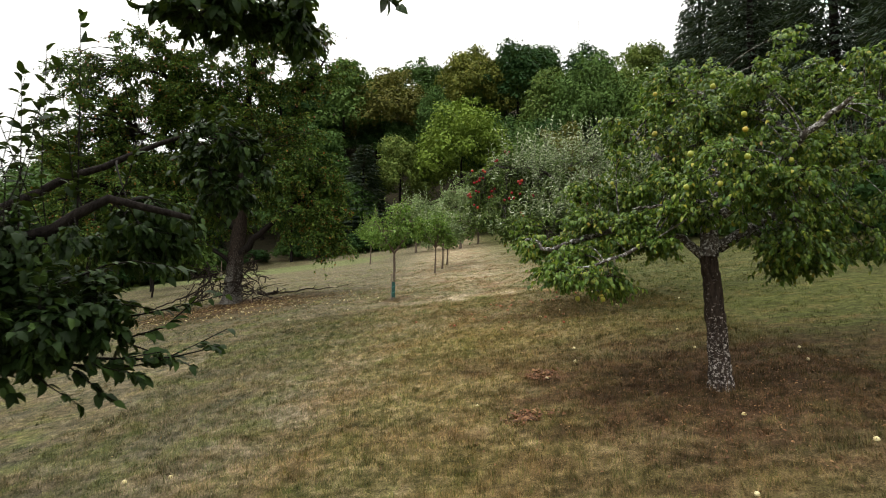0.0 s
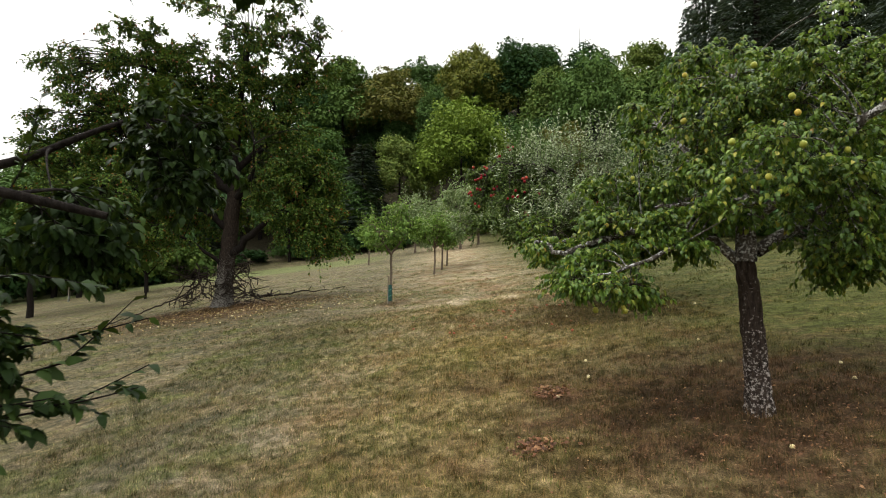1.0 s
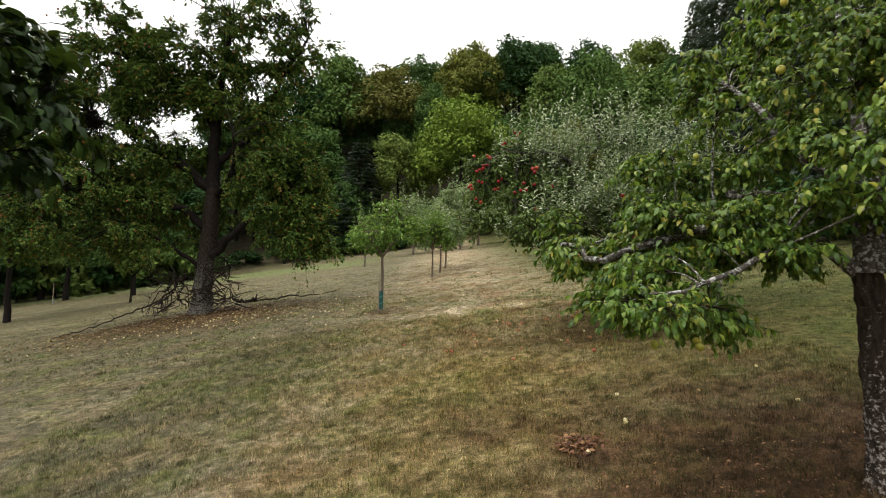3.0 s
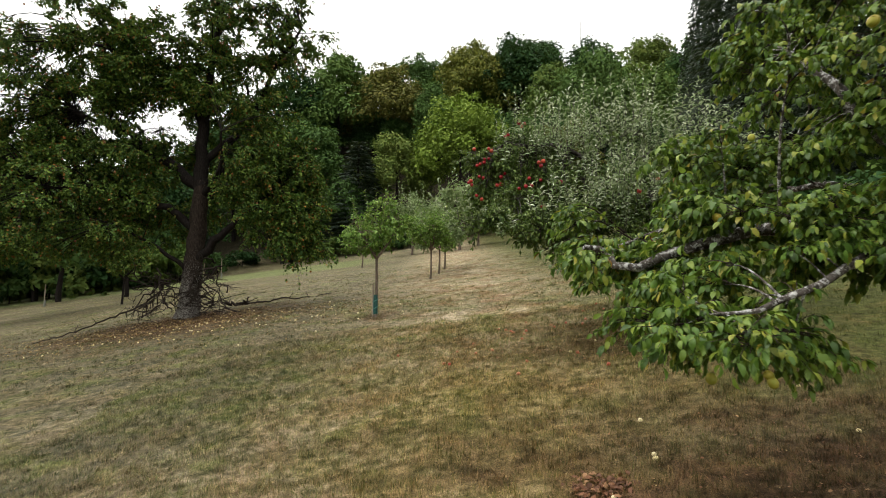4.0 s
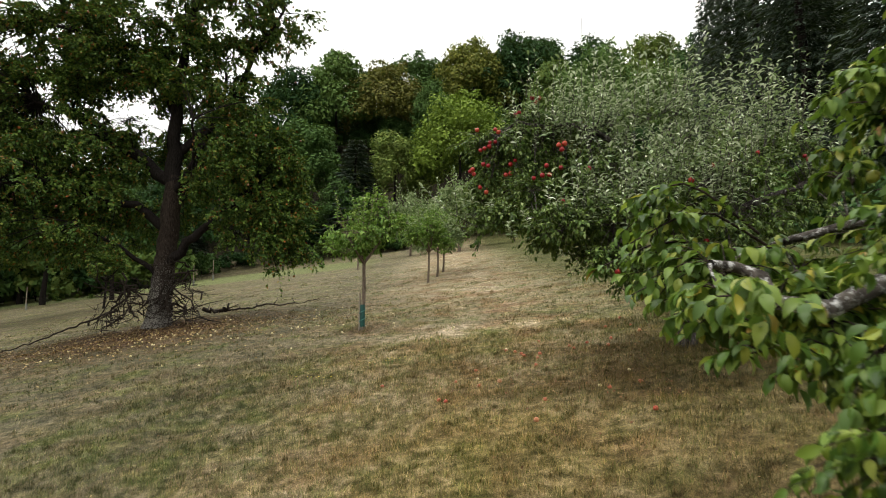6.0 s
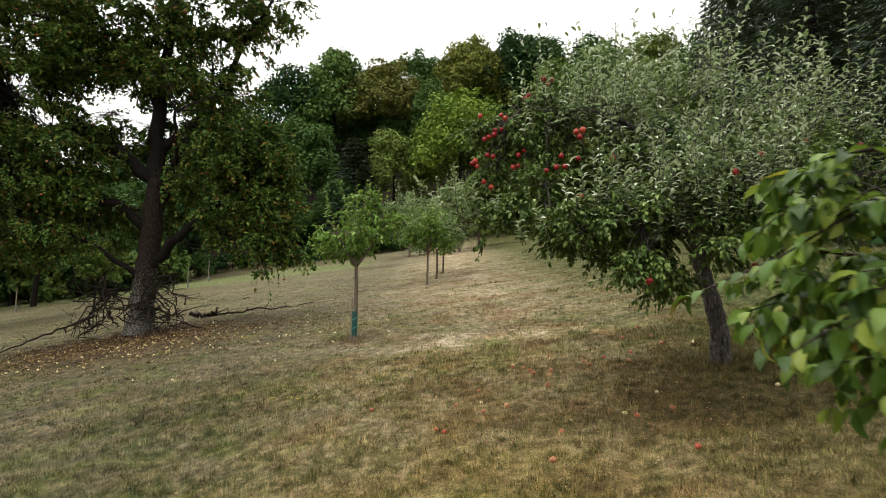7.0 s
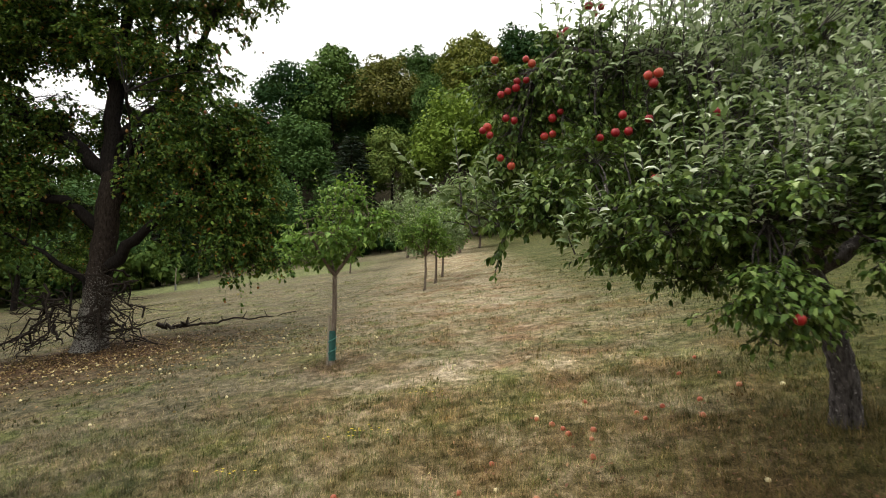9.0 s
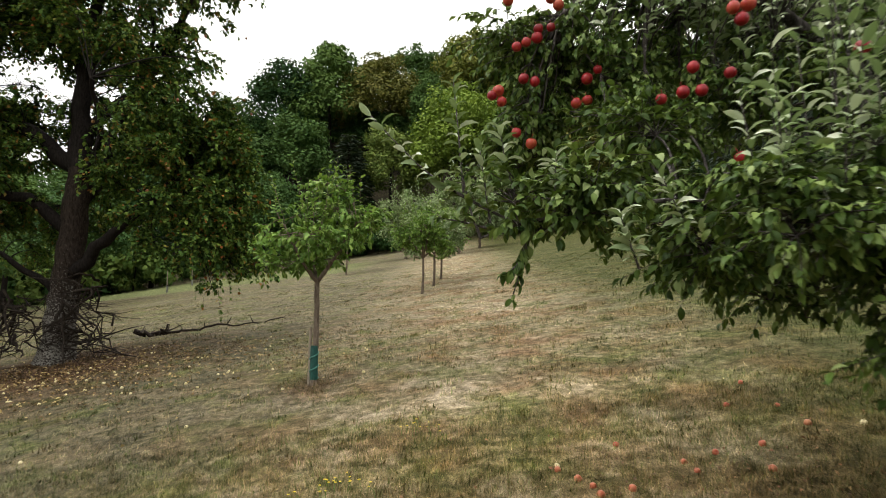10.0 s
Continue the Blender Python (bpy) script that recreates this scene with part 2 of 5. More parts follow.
def ground_material():
    m, n, l, b, out = material("dry_turf")
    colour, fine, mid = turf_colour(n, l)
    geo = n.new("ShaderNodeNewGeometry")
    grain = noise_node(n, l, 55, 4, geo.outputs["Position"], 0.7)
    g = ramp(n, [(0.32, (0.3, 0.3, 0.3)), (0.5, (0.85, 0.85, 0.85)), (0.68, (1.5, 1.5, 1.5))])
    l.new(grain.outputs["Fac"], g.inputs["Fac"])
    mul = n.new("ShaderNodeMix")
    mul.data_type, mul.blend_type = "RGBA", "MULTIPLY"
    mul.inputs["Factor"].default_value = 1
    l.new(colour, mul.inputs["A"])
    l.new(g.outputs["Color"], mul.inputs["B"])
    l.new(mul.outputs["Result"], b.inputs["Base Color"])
    b.inputs["Roughness"].default_value, b.inputs["Specular IOR Level"].default_value = 0.95, 0.1
    bump = n.new("ShaderNodeBump")
    bump.inputs["Strength"].default_value, bump.inputs["Distance"].default_value = 0.8, 0.05
    l.new(grain.outputs["Fac"], bump.inputs["Height"])
    l.new(bump.outputs["Normal"], b.inputs["Normal"])
    return m


def grass_material():
    m, n, l, b, out = material("grass_blades")
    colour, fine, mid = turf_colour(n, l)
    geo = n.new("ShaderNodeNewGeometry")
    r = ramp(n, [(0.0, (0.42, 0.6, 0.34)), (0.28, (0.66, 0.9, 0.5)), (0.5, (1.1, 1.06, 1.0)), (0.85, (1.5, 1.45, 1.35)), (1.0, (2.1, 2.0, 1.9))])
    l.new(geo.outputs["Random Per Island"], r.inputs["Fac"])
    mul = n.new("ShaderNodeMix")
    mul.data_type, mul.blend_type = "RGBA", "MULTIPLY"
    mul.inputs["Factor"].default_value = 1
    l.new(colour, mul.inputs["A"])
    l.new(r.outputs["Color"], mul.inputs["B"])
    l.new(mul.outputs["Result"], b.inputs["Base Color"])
    b.inputs["Roughness"].default_value, b.inputs["Specular IOR Level"].default_value = 0.8, 0.15
    return m


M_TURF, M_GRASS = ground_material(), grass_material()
M_YELLOW_LEAF = leaf_material("fruit_tree_leaf", [(0.0, (0.028, 0.062, 0.01)), (0.45, (0.076, 0.148, 0.02)), (0.84, (0.165, 0.242, 0.035)), (0.97, (0.26, 0.29, 0.044)), (0.993, (0.36, 0.31, 0.043)), (1.0, (0.22, 0.11, 0.03))], rough=0.4, spec=0.3, through_light=0.34)
M_RED_LEAF = leaf_material("apple_leaf", [(0.0, (0.022, 0.046, 0.009)), (0.5, (0.07, 0.122, 0.022)), (0.88, (0.15, 0.21, 0.05)), (1.0, (0.24, 0.3, 0.12))], rough=0.5, spec=0.2, through_light=0.2)
# near-black: the backlit shade of this crown is put into the leaf colour
M_NEAR_LEAF = leaf_material("shaded_apple_leaf", [(0.0, (0.007, 0.016, 0.004)), (0.7, (0.017, 0.036, 0.008)), (1.0, (0.042, 0.076, 0.016))], through_light=0.12, spec=0.12)
M_BIG_LEAF = leaf_material("pear_leaf", [(0.0, (0.018, 0.042, 0.01)), (0.5, (0.06, 0.115, 0.021)), (0.88, (0.145, 0.208, 0.035)), (0.95, (0.16, 0.135, 0.028)), (0.985, (0.23, 0.1, 0.025)), (1.0, (0.28, 0.085, 0.024))], through_light=0.13, spec=0.1, rough=0.65)
M_SAP_LEAF = leaf_material("young_tree_leaf", [(0.0, (0.07, 0.145, 0.022)), (0.6, (0.13, 0.235, 0.038)), (1.0, (0.24, 0.34, 0.08))], through_light=0.28)
M_SILVER_LEAF = leaf_material("silvery_leaf", [(0.0, (0.12, 0.185, 0.07)), (0.6, (0.23, 0.305, 0.145)), (1.0, (0.38, 0.45, 0.27))])
M_WOOD_LEAF = leaf_material("woodland_leaf", [(0.0, (0.016, 0.042, 0.014)), (0.4, (0.043, 0.09, 0.027)), (0.75, (0.086, 0.144, 0.036)), (1.0, (0.15, 0.182, 0.042))], spread=0.8, spec=0.05, rough=0.7, through_light=0.1)
M_LIME_LEAF = leaf_material("yellow_green_leaf", [(0.0, (0.085, 0.14, 0.018)), (1.0, (0.19, 0.265, 0.04))], spec=0.1, rough=0.7, through_light=0.12)
# downy young leaves; the crown's lit top is also put into their colour
M_SHOOT_LEAF = leaf_material("downy_lit_shoot_leaf", [(0.0, (0.13, 0.19, 0.08)), (0.45, (0.22, 0.29, 0.145)), (0.75, (0.4, 0.46, 0.3)), (1.0, (0.62, 0.66, 0.52))], rough=0.6, spec=0.15)
M_BROWN_LEAF = leaf_material("turning_leaf", [(0.0, (0.065, 0.078, 0.018)), (1.0, (0.17, 0.155, 0.036))], spec=0.1, rough=0.7, through_light=0.12)
M_GOLD_LEAF = leaf_material("yellowing_leaf", [(0.0, (0.07, 0.095, 0.018)), (1.0, (0.19, 0.19, 0.035))], spec=0.1, rough=0.7, through_light=0.12)
M_NEEDLE = leaf_material("spruce_needles", [(0.0, (0.01, 0.02, 0.012)), (0.7, (0.02, 0.035, 0.02)), (1.0, (0.035, 0.055, 0.035))], through_light=0.1, spec=0.2)
M_BARK_LIME = bark_material("lime_washed_bark", (0.016, 0.012, 0.010), (0.062, 0.046, 0.037), (0.42, 0.38, 0.35), 0.6, (1.25, 0.5, 0.09))
M_BARK_PEAR = bark_material("old_pear_bark", (0.011, 0.008, 0.006), (0.045, 0.034, 0.027), (0.2, 0.19, 0.17), 0.62, (2.7, 1.0, 0.17))
M_BARK_GREY = bark_material("grey_bark", (0.02, 0.017, 0.015), (0.12, 0.105, 0.1), (0.33, 0.31, 0.3), 0.58)
M_BARK_DARK = bark_material("dark_bark", (0.007, 0.0058, 0.005), (0.023, 0.019, 0.0165), (0.085, 0.075, 0.06), 0.64)
M_BARK_LICHEN = bark_material("lichened_bark", (0.022, 0.019, 0.016), (0.12, 0.105, 0.09), (0.47, 0.47, 0.45), 0.51)
M_BARK_YOUNG = bark_material("young_bark", (0.08, 0.062, 0.047), (0.19, 0.15, 0.115), (0.35, 0.33, 0.28), 0.62)
M_METAL = plain_material("grey_metal", (0.3, 0.3, 0.31), (0.42, 0.42, 0.43), 0.5)
M_GUARD = plain_material("green_plastic", (0.006, 0.04, 0.034), (0.012, 0.075, 0.06), 0.45)
M_GUARD_LIGHT = plain_material("pale_green_plastic", (0.03, 0.13, 0.105), (0.06, 0.19, 0.15), 0.45)
M_STAKE = plain_material("weathered_stake", (0.16, 0.13, 0.1), (0.3, 0.25, 0.19))
M_PALE_SLEEVE = plain_material("dull_sleeve", (0.12, 0.13, 0.11), (0.2, 0.2, 0.17))
M_PETAL = plain_material("yellow_petal", (0.6, 0.45, 0.02), (0.75, 0.58, 0.03), 0.6)
M_STEM = plain_material("green_stem", (0.06, 0.11, 0.02), (0.1, 0.17, 0.03), 0.7)
M_LITTER = leaf_material("fallen_leaf", [(0.0, (0.09, 0.05, 0.025)), (0.6, (0.2, 0.125, 0.055)), (1.0, (0.4, 0.31, 0.13))], spec=0.15, through_light=0.1)
M_LITTER_RED = leaf_material("dead_brown_leaf", [(0.0, (0.08, 0.04, 0.025)), (0.7, (0.19, 0.085, 0.045)), (1.0, (0.34, 0.2, 0.1))], spec=0.15, through_light=0.15)
M_DEADWOOD = plain_material("dead_wood", (0.012, 0.009, 0.007), (0.04, 0.031, 0.024))


# ---- mesh helpers ----
def mesh_of(name, verts, faces, smooth=False):
    """A mesh from arrays; faces all have the same number of corners."""
    me = bpy.data.meshes.new(name)
    verts, faces = np.ascontiguousarray(verts, np.float32), np.ascontiguousarray(faces, np.int32)
    k, nf = faces.shape[1], len(faces)
    me.vertices.add(len(verts))
    me.vertices.foreach_set("co", verts.ravel())
    me.loops.add(nf * k)
    me.loops.foreach_set("vertex_index", faces.ravel())
    me.polygons.add(nf)
    me.polygons.foreach_set("loop_start", np.arange(0, nf * k, k, dtype=np.int32))
    if smooth:
        me.polygons.foreach_set("use_smooth", np.ones(nf, bool))
    me.update(calc_edges=True)
    return me


def part(name, me, mat, parent=None, label="", kind="", at=None):
    ob = new(name, me)
    if not me.materials:
        me.materials.append(mat)
    if parent is not None:
        ob.parent = parent
    if at is not None:
        ob.matrix_basis = at
    return tagged(ob, label, "", "", kind)


def unit(v):
    return v / np.maximum(np.linalg.norm(v, axis=-1, keepdims=True), 1e-9)


def tubes(paths, radii, sides=5):
    """Tapered tubes along many paths (n, m, 3) with radii (n, m): vertices and quads."""
    paths, radii = np.asarray(paths, float), np.asarray(radii, float)
    n, m, _ = paths.shape
    tan = unit(np.gradient(paths, axis=1))
    ref = np.where(np.abs(tan[..., 2:3]) > 0.8, np.array([1.0, 0.1, 0]), np.array([0.05, 0.1, 1.0]))
    ref = np.broadcast_to(ref[:, :1].mean(1, keepdims=True), tan.shape)
    a = unit(np.cross(tan, ref))
    b = np.cross(tan, a)
    ang = np.arange(sides) / sides * 2 * np.pi
    ring = a[:, :, None] * np.cos(ang)[:, None] + b[:, :, None] * np.sin(ang)[:, None]
    v = (paths[:, :, None] + radii[:, :, None, None] * ring).reshape(-1, 3)
    i, j, k = np.meshgrid(np.arange(n), np.arange(m - 1), np.arange(sides), indexing="ij")
    base, k2 = (i * m + j) * sides, (k + 1) % sides
    f = np.stack([base + k, base + k2, base + sides + k2, base + sides + k], -1).reshape(-1, 4)
    return v, f


def smooth_path(points, count):
    """A rounded path through a few points (Catmull-Rom)."""
    p = np.asarray(points, float)
    if len(p) == 2:
        return p[0] + (p[1] - p[0]) * np.linspace(0, 1, count)[:, None]
    q = np.vstack([2 * p[0] - p[1], p, 2 * p[-1] - p[-2]])
    out = []
    for s in np.linspace(0, len(p) - 1, count):
        i = min(int(s), len(p) - 2)
        t = s - i
        a, b, c, d = q[i], q[i + 1], q[i + 2], q[i + 3]
        out.append(0.5 * (2 * b + (c - a) * t + (2 * a - 5 * b + 4 * c - d) * t * t + (3 * b - a - 3 * c + d) * t ** 3))
    return np.array(out)


LEAF_SMALL = (np.array([(0, 0, 0), (0.33, -0.5, 0.08), (0.33, 0.5, 0.08), (0.74, -0.36, -0.03), (0.74, 0.36, -0.03), (1, 0, -0.26)]), np.array([(0, 1, 2), (1, 3, 2), (2, 3, 4), (3, 5, 4)]))
LEAF_FINE = (
    np.array([(0, 0, 0), (0.2, -0.36, 0.08), (0.2, 0, 0.015), (0.2, 0.36, 0.08), (0.48, -0.5, 0.1), (0.48, 0, 0.01), (0.48, 0.5, 0.1), (0.76, -0.36, -0.03), (0.77, 0, -0.1), (0.76, 0.36, -0.03), (0.98, 0, -0.3)]),
    np.array([(0, 1, 2), (0, 2, 3), (1, 4, 5), (1, 5, 2), (2, 5, 6), (2, 6, 3), (4, 7, 8), (4, 8, 5), (5, 8, 9), (5, 9, 6), (7, 10, 8), (8, 10, 9)]),
)
LEAF_CHIP = (np.array([(0, -0.5, 0), (0.15, 0.5, 0.05), (1, 0, 0)]), np.array([(0, 1, 2)]))
LEAF_CARD = (np.array([(0, 0, 0), (0.5, -0.5, 0.1), (1, 0, 0), (0.5, 0.5, 0.1)]), np.array([(0, 1, 2), (0, 2, 3)]))


def leaf_mesh(name, p, d, nrm, length, width, shape):
    """Leaves at p, pointing along d, facing nrm."""
    tv, tf = shape
    d = unit(d)
    s = unit(np.cross(d, nrm))
    nn = np.cross(s, d)
    L, W = length[:, None, None], width[:, None, None]
    v = p[:, None] + L * tv[None, :, 0:1] * d[:, None] + W * tv[None, :, 1:2] * s[:, None] + L * tv[None, :, 2:3] * nn[:, None]
    f = tf[None] + (np.arange(len(p)) * len(tv))[:, None, None]
    return mesh_of(name, v.reshape(-1, 3), f.reshape(-1, 3))


def in_lobes(lobes, count, r, shell=0.5, even=0.75):
    """Points in a union of ellipsoids (x, y, z, rx, ry, rz), denser towards their skins."""
    lob = np.array(lobes, float)
    w = (lob[:, 3] * lob[:, 4] * lob[:, 5]) ** even
    pick = r.choice(len(lob), count, p=w / w.sum())
    d = unit(r.normal(size=(count, 3)))
    rad = r.random(count) ** (shell / 1.5)
    wob = 1 + 0.16 * np.sin(3 * d[:, 0] * 2.1 + pick) * np.cos(4 * d[:, 2] + 2 * pick) + 0.1 * r.normal(size=count)
    return lob[pick, :3] + d * lob[pick, 3:] * (rad * wob)[:, None]


def nearest(points, nodes):
    out = np.empty(len(points), int)
    for i in range(0, len(points), 400):
        out[i:i + 400] = np.argmin(((points[i:i + 400, None] - nodes[None]) ** 2).sum(-1), axis=1)
    return out


def reach(nodes, targets, lift, m, r, kink=0.08):
    """Curved branch paths from the nearest node to each target."""
    a = nodes[nearest(targets, nodes)]
    span = np.linalg.norm(targets - a, axis=1, keepdims=True)
    mid = (a + targets) / 2 + np.array([0, 0, 1.0]) * lift * span + r.normal(size=a.shape) * kink * span
    t = np.linspace(0, 1, m)[None, :, None]
    return (1 - t) ** 2 * a[:, None] + 2 * t * (1 - t) * mid[:, None] + t * t * targets[:, None], span[:, 0]


def leaves_on(paths, per, r, start=0.3, droop=0.35, along=0.7, spray=0.8, flat=0.6):
    """Leaf places and directions along twigs."""
    n, m, _ = paths.shape
    t = start + (1 - start) * r.random((n, per))
    t[:, 0] = 1.0
    s = t * (m - 1)
    i = np.minimum(s.astype(int), m - 2)
    fr = (s - i)[..., None]
    rows = np.arange(n)[:, None]
    p = paths[rows, i] * (1 - fr) + paths[rows, i + 1] * fr
    tan = unit(paths[rows, i + 1] - paths[rows, i])
    d = unit(along * tan + spray * unit(r.normal(size=p.shape)) * np.array([1, 1, flat]) + np.array([0, 0, -droop]))
    nrm = unit(np.array([0, 0, 1.0]) + 0.42 * r.normal(size=p.shape))
    return p.reshape(-1, 3), d.reshape(-1, 3), nrm.reshape(-1, 3)


def shoot_leaves(paths, per, r, start=0.3):
    """Leaves set in a spiral up upright shoots, bending outwards."""
    n, m, _ = paths.shape
    t = start + (1 - start) * (np.arange(per)[None] + 0.5 * r.random((n, per))) / per
    s = np.minimum(t, 0.999) * (m - 1)
    i = np.minimum(s.astype(int), m - 2)
    fr = (s - i)[..., None]
    rows = np.arange(n)[:, None]
    p = paths[rows, i] * (1 - fr) + paths[rows, i + 1] * fr
    tan = unit(paths[rows, i + 1] - paths[rows, i])
    a = np.arange(per)[None] * 2.4 + r.random((n, 1)) * 6.283 + 0.4 * r.normal(size=(n, per))
    out = np.stack([np.cos(a), np.sin(a), 0 * a], -1)
    rise = (0.35 + 0.75 * t ** 3)[..., None]
    d = unit(out + rise * tan + 0.15 * r.normal(size=p.shape))
    nrm = unit(tan - 0.35 * out + 0.2 * r.normal(size=p.shape))
    return p.reshape(-1, 3), d.reshape(-1, 3), nrm.reshape(-1, 3)


def fruit_mesh(name, radius, long=0.92):
    """A fruit turned from a profile with a dimple at the stalk, and its stalk."""
    prof = [(0.0, 0.72), (0.16, 0.86), (0.42, 0.98), (0.78, 0.78), (0.99, 0.2), (0.93, -0.35), (0.62, -0.82), (0.3, -0.97), (0.0, -0.86)]
    k = 12
    ang = np.arange(k) / k * 2 * np.pi
    v = np.array([(q * math.cos(a) * radius, q * math.sin(a) * radius, h * long * radius) for q, h in prof for a in ang])
    f = [(i * k + j, (i + 1) * k + j, (i + 1) * k + (j + 1) % k, i * k + (j + 1) % k) for i in range(len(prof) - 1) for j in range(k)]
    sv, sf = tubes([smooth_path([(0, 0, 0.7 * radius), (0.1 * radius, 0, 1.3 * radius), (0.3 * radius, 0.1 * radius, 1.75 * radius)], 4)], [[0.05 * radius] * 4], 4)
    return mesh_of(name, np.vstack([v, sv]), np.vstack([np.array(f), sf + len(v)]), True)


def fruit_material(name, stops):
    m, n, l, b, out = material(name)
    tex, info = n.new("ShaderNodeTexCoord"), n.new("ShaderNodeObjectInfo")
    t = noise_node(n, l, 22, 4, tex.outputs["Object"])
    v = math_node(n, l, "ADD", math_node(n, l, "MULTIPLY", t.outputs["Fac"], 0.6), math_node(n, l, "MULTIPLY", info.outputs["Random"], 0.4))
    r = ramp(n, stops)
    l.new(v, r.inputs["Fac"])
    l.new(r.outputs["Color"], b.inputs["Base Color"])
    b.inputs["Roughness"].default_value = 0.38
    b.inputs["Specular IOR Level"].default_value = 0.3
    return m


M_RED_FRUIT = fruit_material("red_apple_skin", [(0.25, (0.13, 0.004, 0.008)), (0.55, (0.26, 0.008, 0.012)), (0.85, (0.38, 0.09, 0.035))])
M_YELLOW_FRUIT = fruit_material("yellow_fruit_skin", [(0.25, (0.38, 0.26, 0.03)), (0.55, (0.3, 0.3, 0.045)), (0.8, (0.22, 0.28, 0.04)), (0.9, (0.4, 0.13, 0.035))])
M_PALE_FRUIT = fruit_material("pale_fruit_skin", [(0.25, (0.56, 0.47, 0.22)), (0.6, (0.62, 0.55, 0.32)), (0.85, (0.45, 0.34, 0.15))])
M_WINDFALL = fruit_material("windfall_skin", [(0.25, (0.3, 0.045, 0.026)), (0.55, (0.36, 0.11, 0.055)), (0.85, (0.4, 0.23, 0.11))])
M_PEAR_FRUIT = fruit_material("ripe_pear_skin", [(0.25, (0.13, 0.04, 0.018)), (0.55, (0.18, 0.075, 0.024)), (0.85, (0.18, 0.12, 0.035))])
PEAR_FRUIT = fruit_mesh("ripe_pear", 0.034, 1.15)
RED_FRUIT, YELLOW_FRUIT, WINDFALL = fruit_mesh("red_apple", 0.0345), fruit_mesh("yellow_fruit", 0.03, 1.05), fruit_mesh("windfall", 0.031)


def tree(name, base, trunk, trunk_r, limbs, lobes, sec, twigs, per, leaf, mats, r, lift=0.18, twig_lift=0.1, droop=0.35, shell=0.5,
         shape=LEAF_SMALL, shoots=0, shoot_len=0.8, shoot_lobes=None, hang=0.0, drops=0, drop_lobes=None, drop_len=1.0, label="", category="tree", group="", sides=10, single=None, shoot_mat=None, shoot_shell=0.2, even=0.75, sprays=(), spray_leaves=32, clumps=0, clump_r=0.25, clear=(), fine_to=-1.5, bare=None, spikes=(), open_bough=False):
    """One tree, all places in the world: trunk points, limbs as (radius, points), lobes that hold the leaves.
    Parts: trunk, every limb, branches, twigs and leaves."""
    base = np.array(base, float)
    top = tagged(new(name), label, category, group)
    top.location = base
    m_bark, m_limb, m_leaf = mats
    tp = smooth_path(trunk, 26)
    s = np.linspace(0, 1, 26)
    tr = trunk_r * (1 - 0.26 * s + 0.3 * np.exp(-s * 11))
    tp = tp + r.normal(size=tp.shape) * trunk_r * 0.05 * (s[:, None] > 0.05)
    v, f = tubes([tp - base], [tr], sides + 8)
    ridge = np.repeat(r.normal(size=(1, sides + 8)), 26, 0) * 0.55 + r.normal(size=(26, sides + 8)) * 0.45
    v = v + (v - np.repeat(tp - base, sides + 8, 0)) * (0.07 * ridge.reshape(-1, 1))
    part("trunk", mesh_of("trunk", v, f, True), m_bark, top)
    nodes = []
    for radius, pts in limbs:
        lp = smooth_path(pts, 12)
        lp[1:] += r.normal(size=lp[1:].shape) * radius * 0.22
        v, f = tubes([lp - base], [radius * (1 - 0.72 * np.linspace(0, 1, 12))], sides)
        part("limb", mesh_of("limb", v, f, True), m_limb, top)
        nodes.append(smooth_path(lp[2:], 30))
    nodes = np.vstack(nodes) if nodes else tp[-4:]
    st = in_lobes(lobes, clumps or sec, r, shell if clumps else 0.9, even)
    sp, span = reach(nodes, st, lift, 8, r, 0.12)
    sr = np.clip(0.005 + 0.007 * span, 0.005, trunk_r * 0.25)[:, None] * (1 - 0.75 * np.linspace(0, 1, 8))
    shown = ~bare(sp[:, 1:].reshape(-1, 3)).reshape(len(sp), -1).any(1) if open_bough else np.ones(len(sp), bool)
    v, f = tubes(sp[shown] - base, sr[shown], 6)
    part("branchwork", mesh_of("branchwork", v, f, True), m_limb, top, kind="stuff")
    nodes = np.vstack([nodes, sp[:, 2:].reshape(-1, 3)])
    if clumps:
        # every branch carries one tuft of twigs, some large and some small
        big = 0.45 + 0.85 * r.random(clumps) ** 1.3
        own = r.choice(clumps, twigs, p=big ** 2 / (big ** 2).sum())
        tt = st[own] + unit(r.normal(size=(twigs, 3))) * (r.random(twigs) ** 0.45 * clump_r * big[own])[:, None] * np.array([1.2, 1.2, 0.62])
        root = sp[own, r.integers(5, 8, twigs)]
        bend = (root + tt) / 2 + np.array([0, 0, 0.25 * clump_r]) + r.normal(size=tt.shape) * 0.08 * clump_r
        t = np.linspace(0, 1, 6)[None, :, None]
        tw = (1 - t) ** 2 * root[:, None] + 2 * t * (1 - t) * bend[:, None] + t * t * tt[:, None]
    else:
        tt = in_lobes(lobes, twigs, r, shell, even)
        tw, span = reach(nodes, tt, twig_lift, 6, r, 0.1 if single is None else 0.2)
    if hang:
        tw[:, :, 2] -= hang * (np.linspace(0, 1, 6) ** 2)[None] * r.random((twigs, 1))
    vs, fs, n0 = [], [], 0
    if single is None:
        v, f = tubes(tw[:, ::5] - base, np.full((len(tw), 1), 0.0055) * np.array([1.0, 0.4]), 3)
    else:
        thin = tw[~bare(tw[:, 1:].reshape(-1, 3)).reshape(len(tw), -1).any(1)] if open_bough else tw
        v, f = tubes(thin[:, [0, 2, 3, 5]] - base, np.full((len(thin), 1), 0.0042) * np.array([1.0, 0.8, 0.7, 0.4]), 3)
    vs.append(v), fs.append(f)
    p, d, nn = leaves_on(tw, per, r, 0.3, droop)
    lp, ld, ln = [p], [d], [nn]
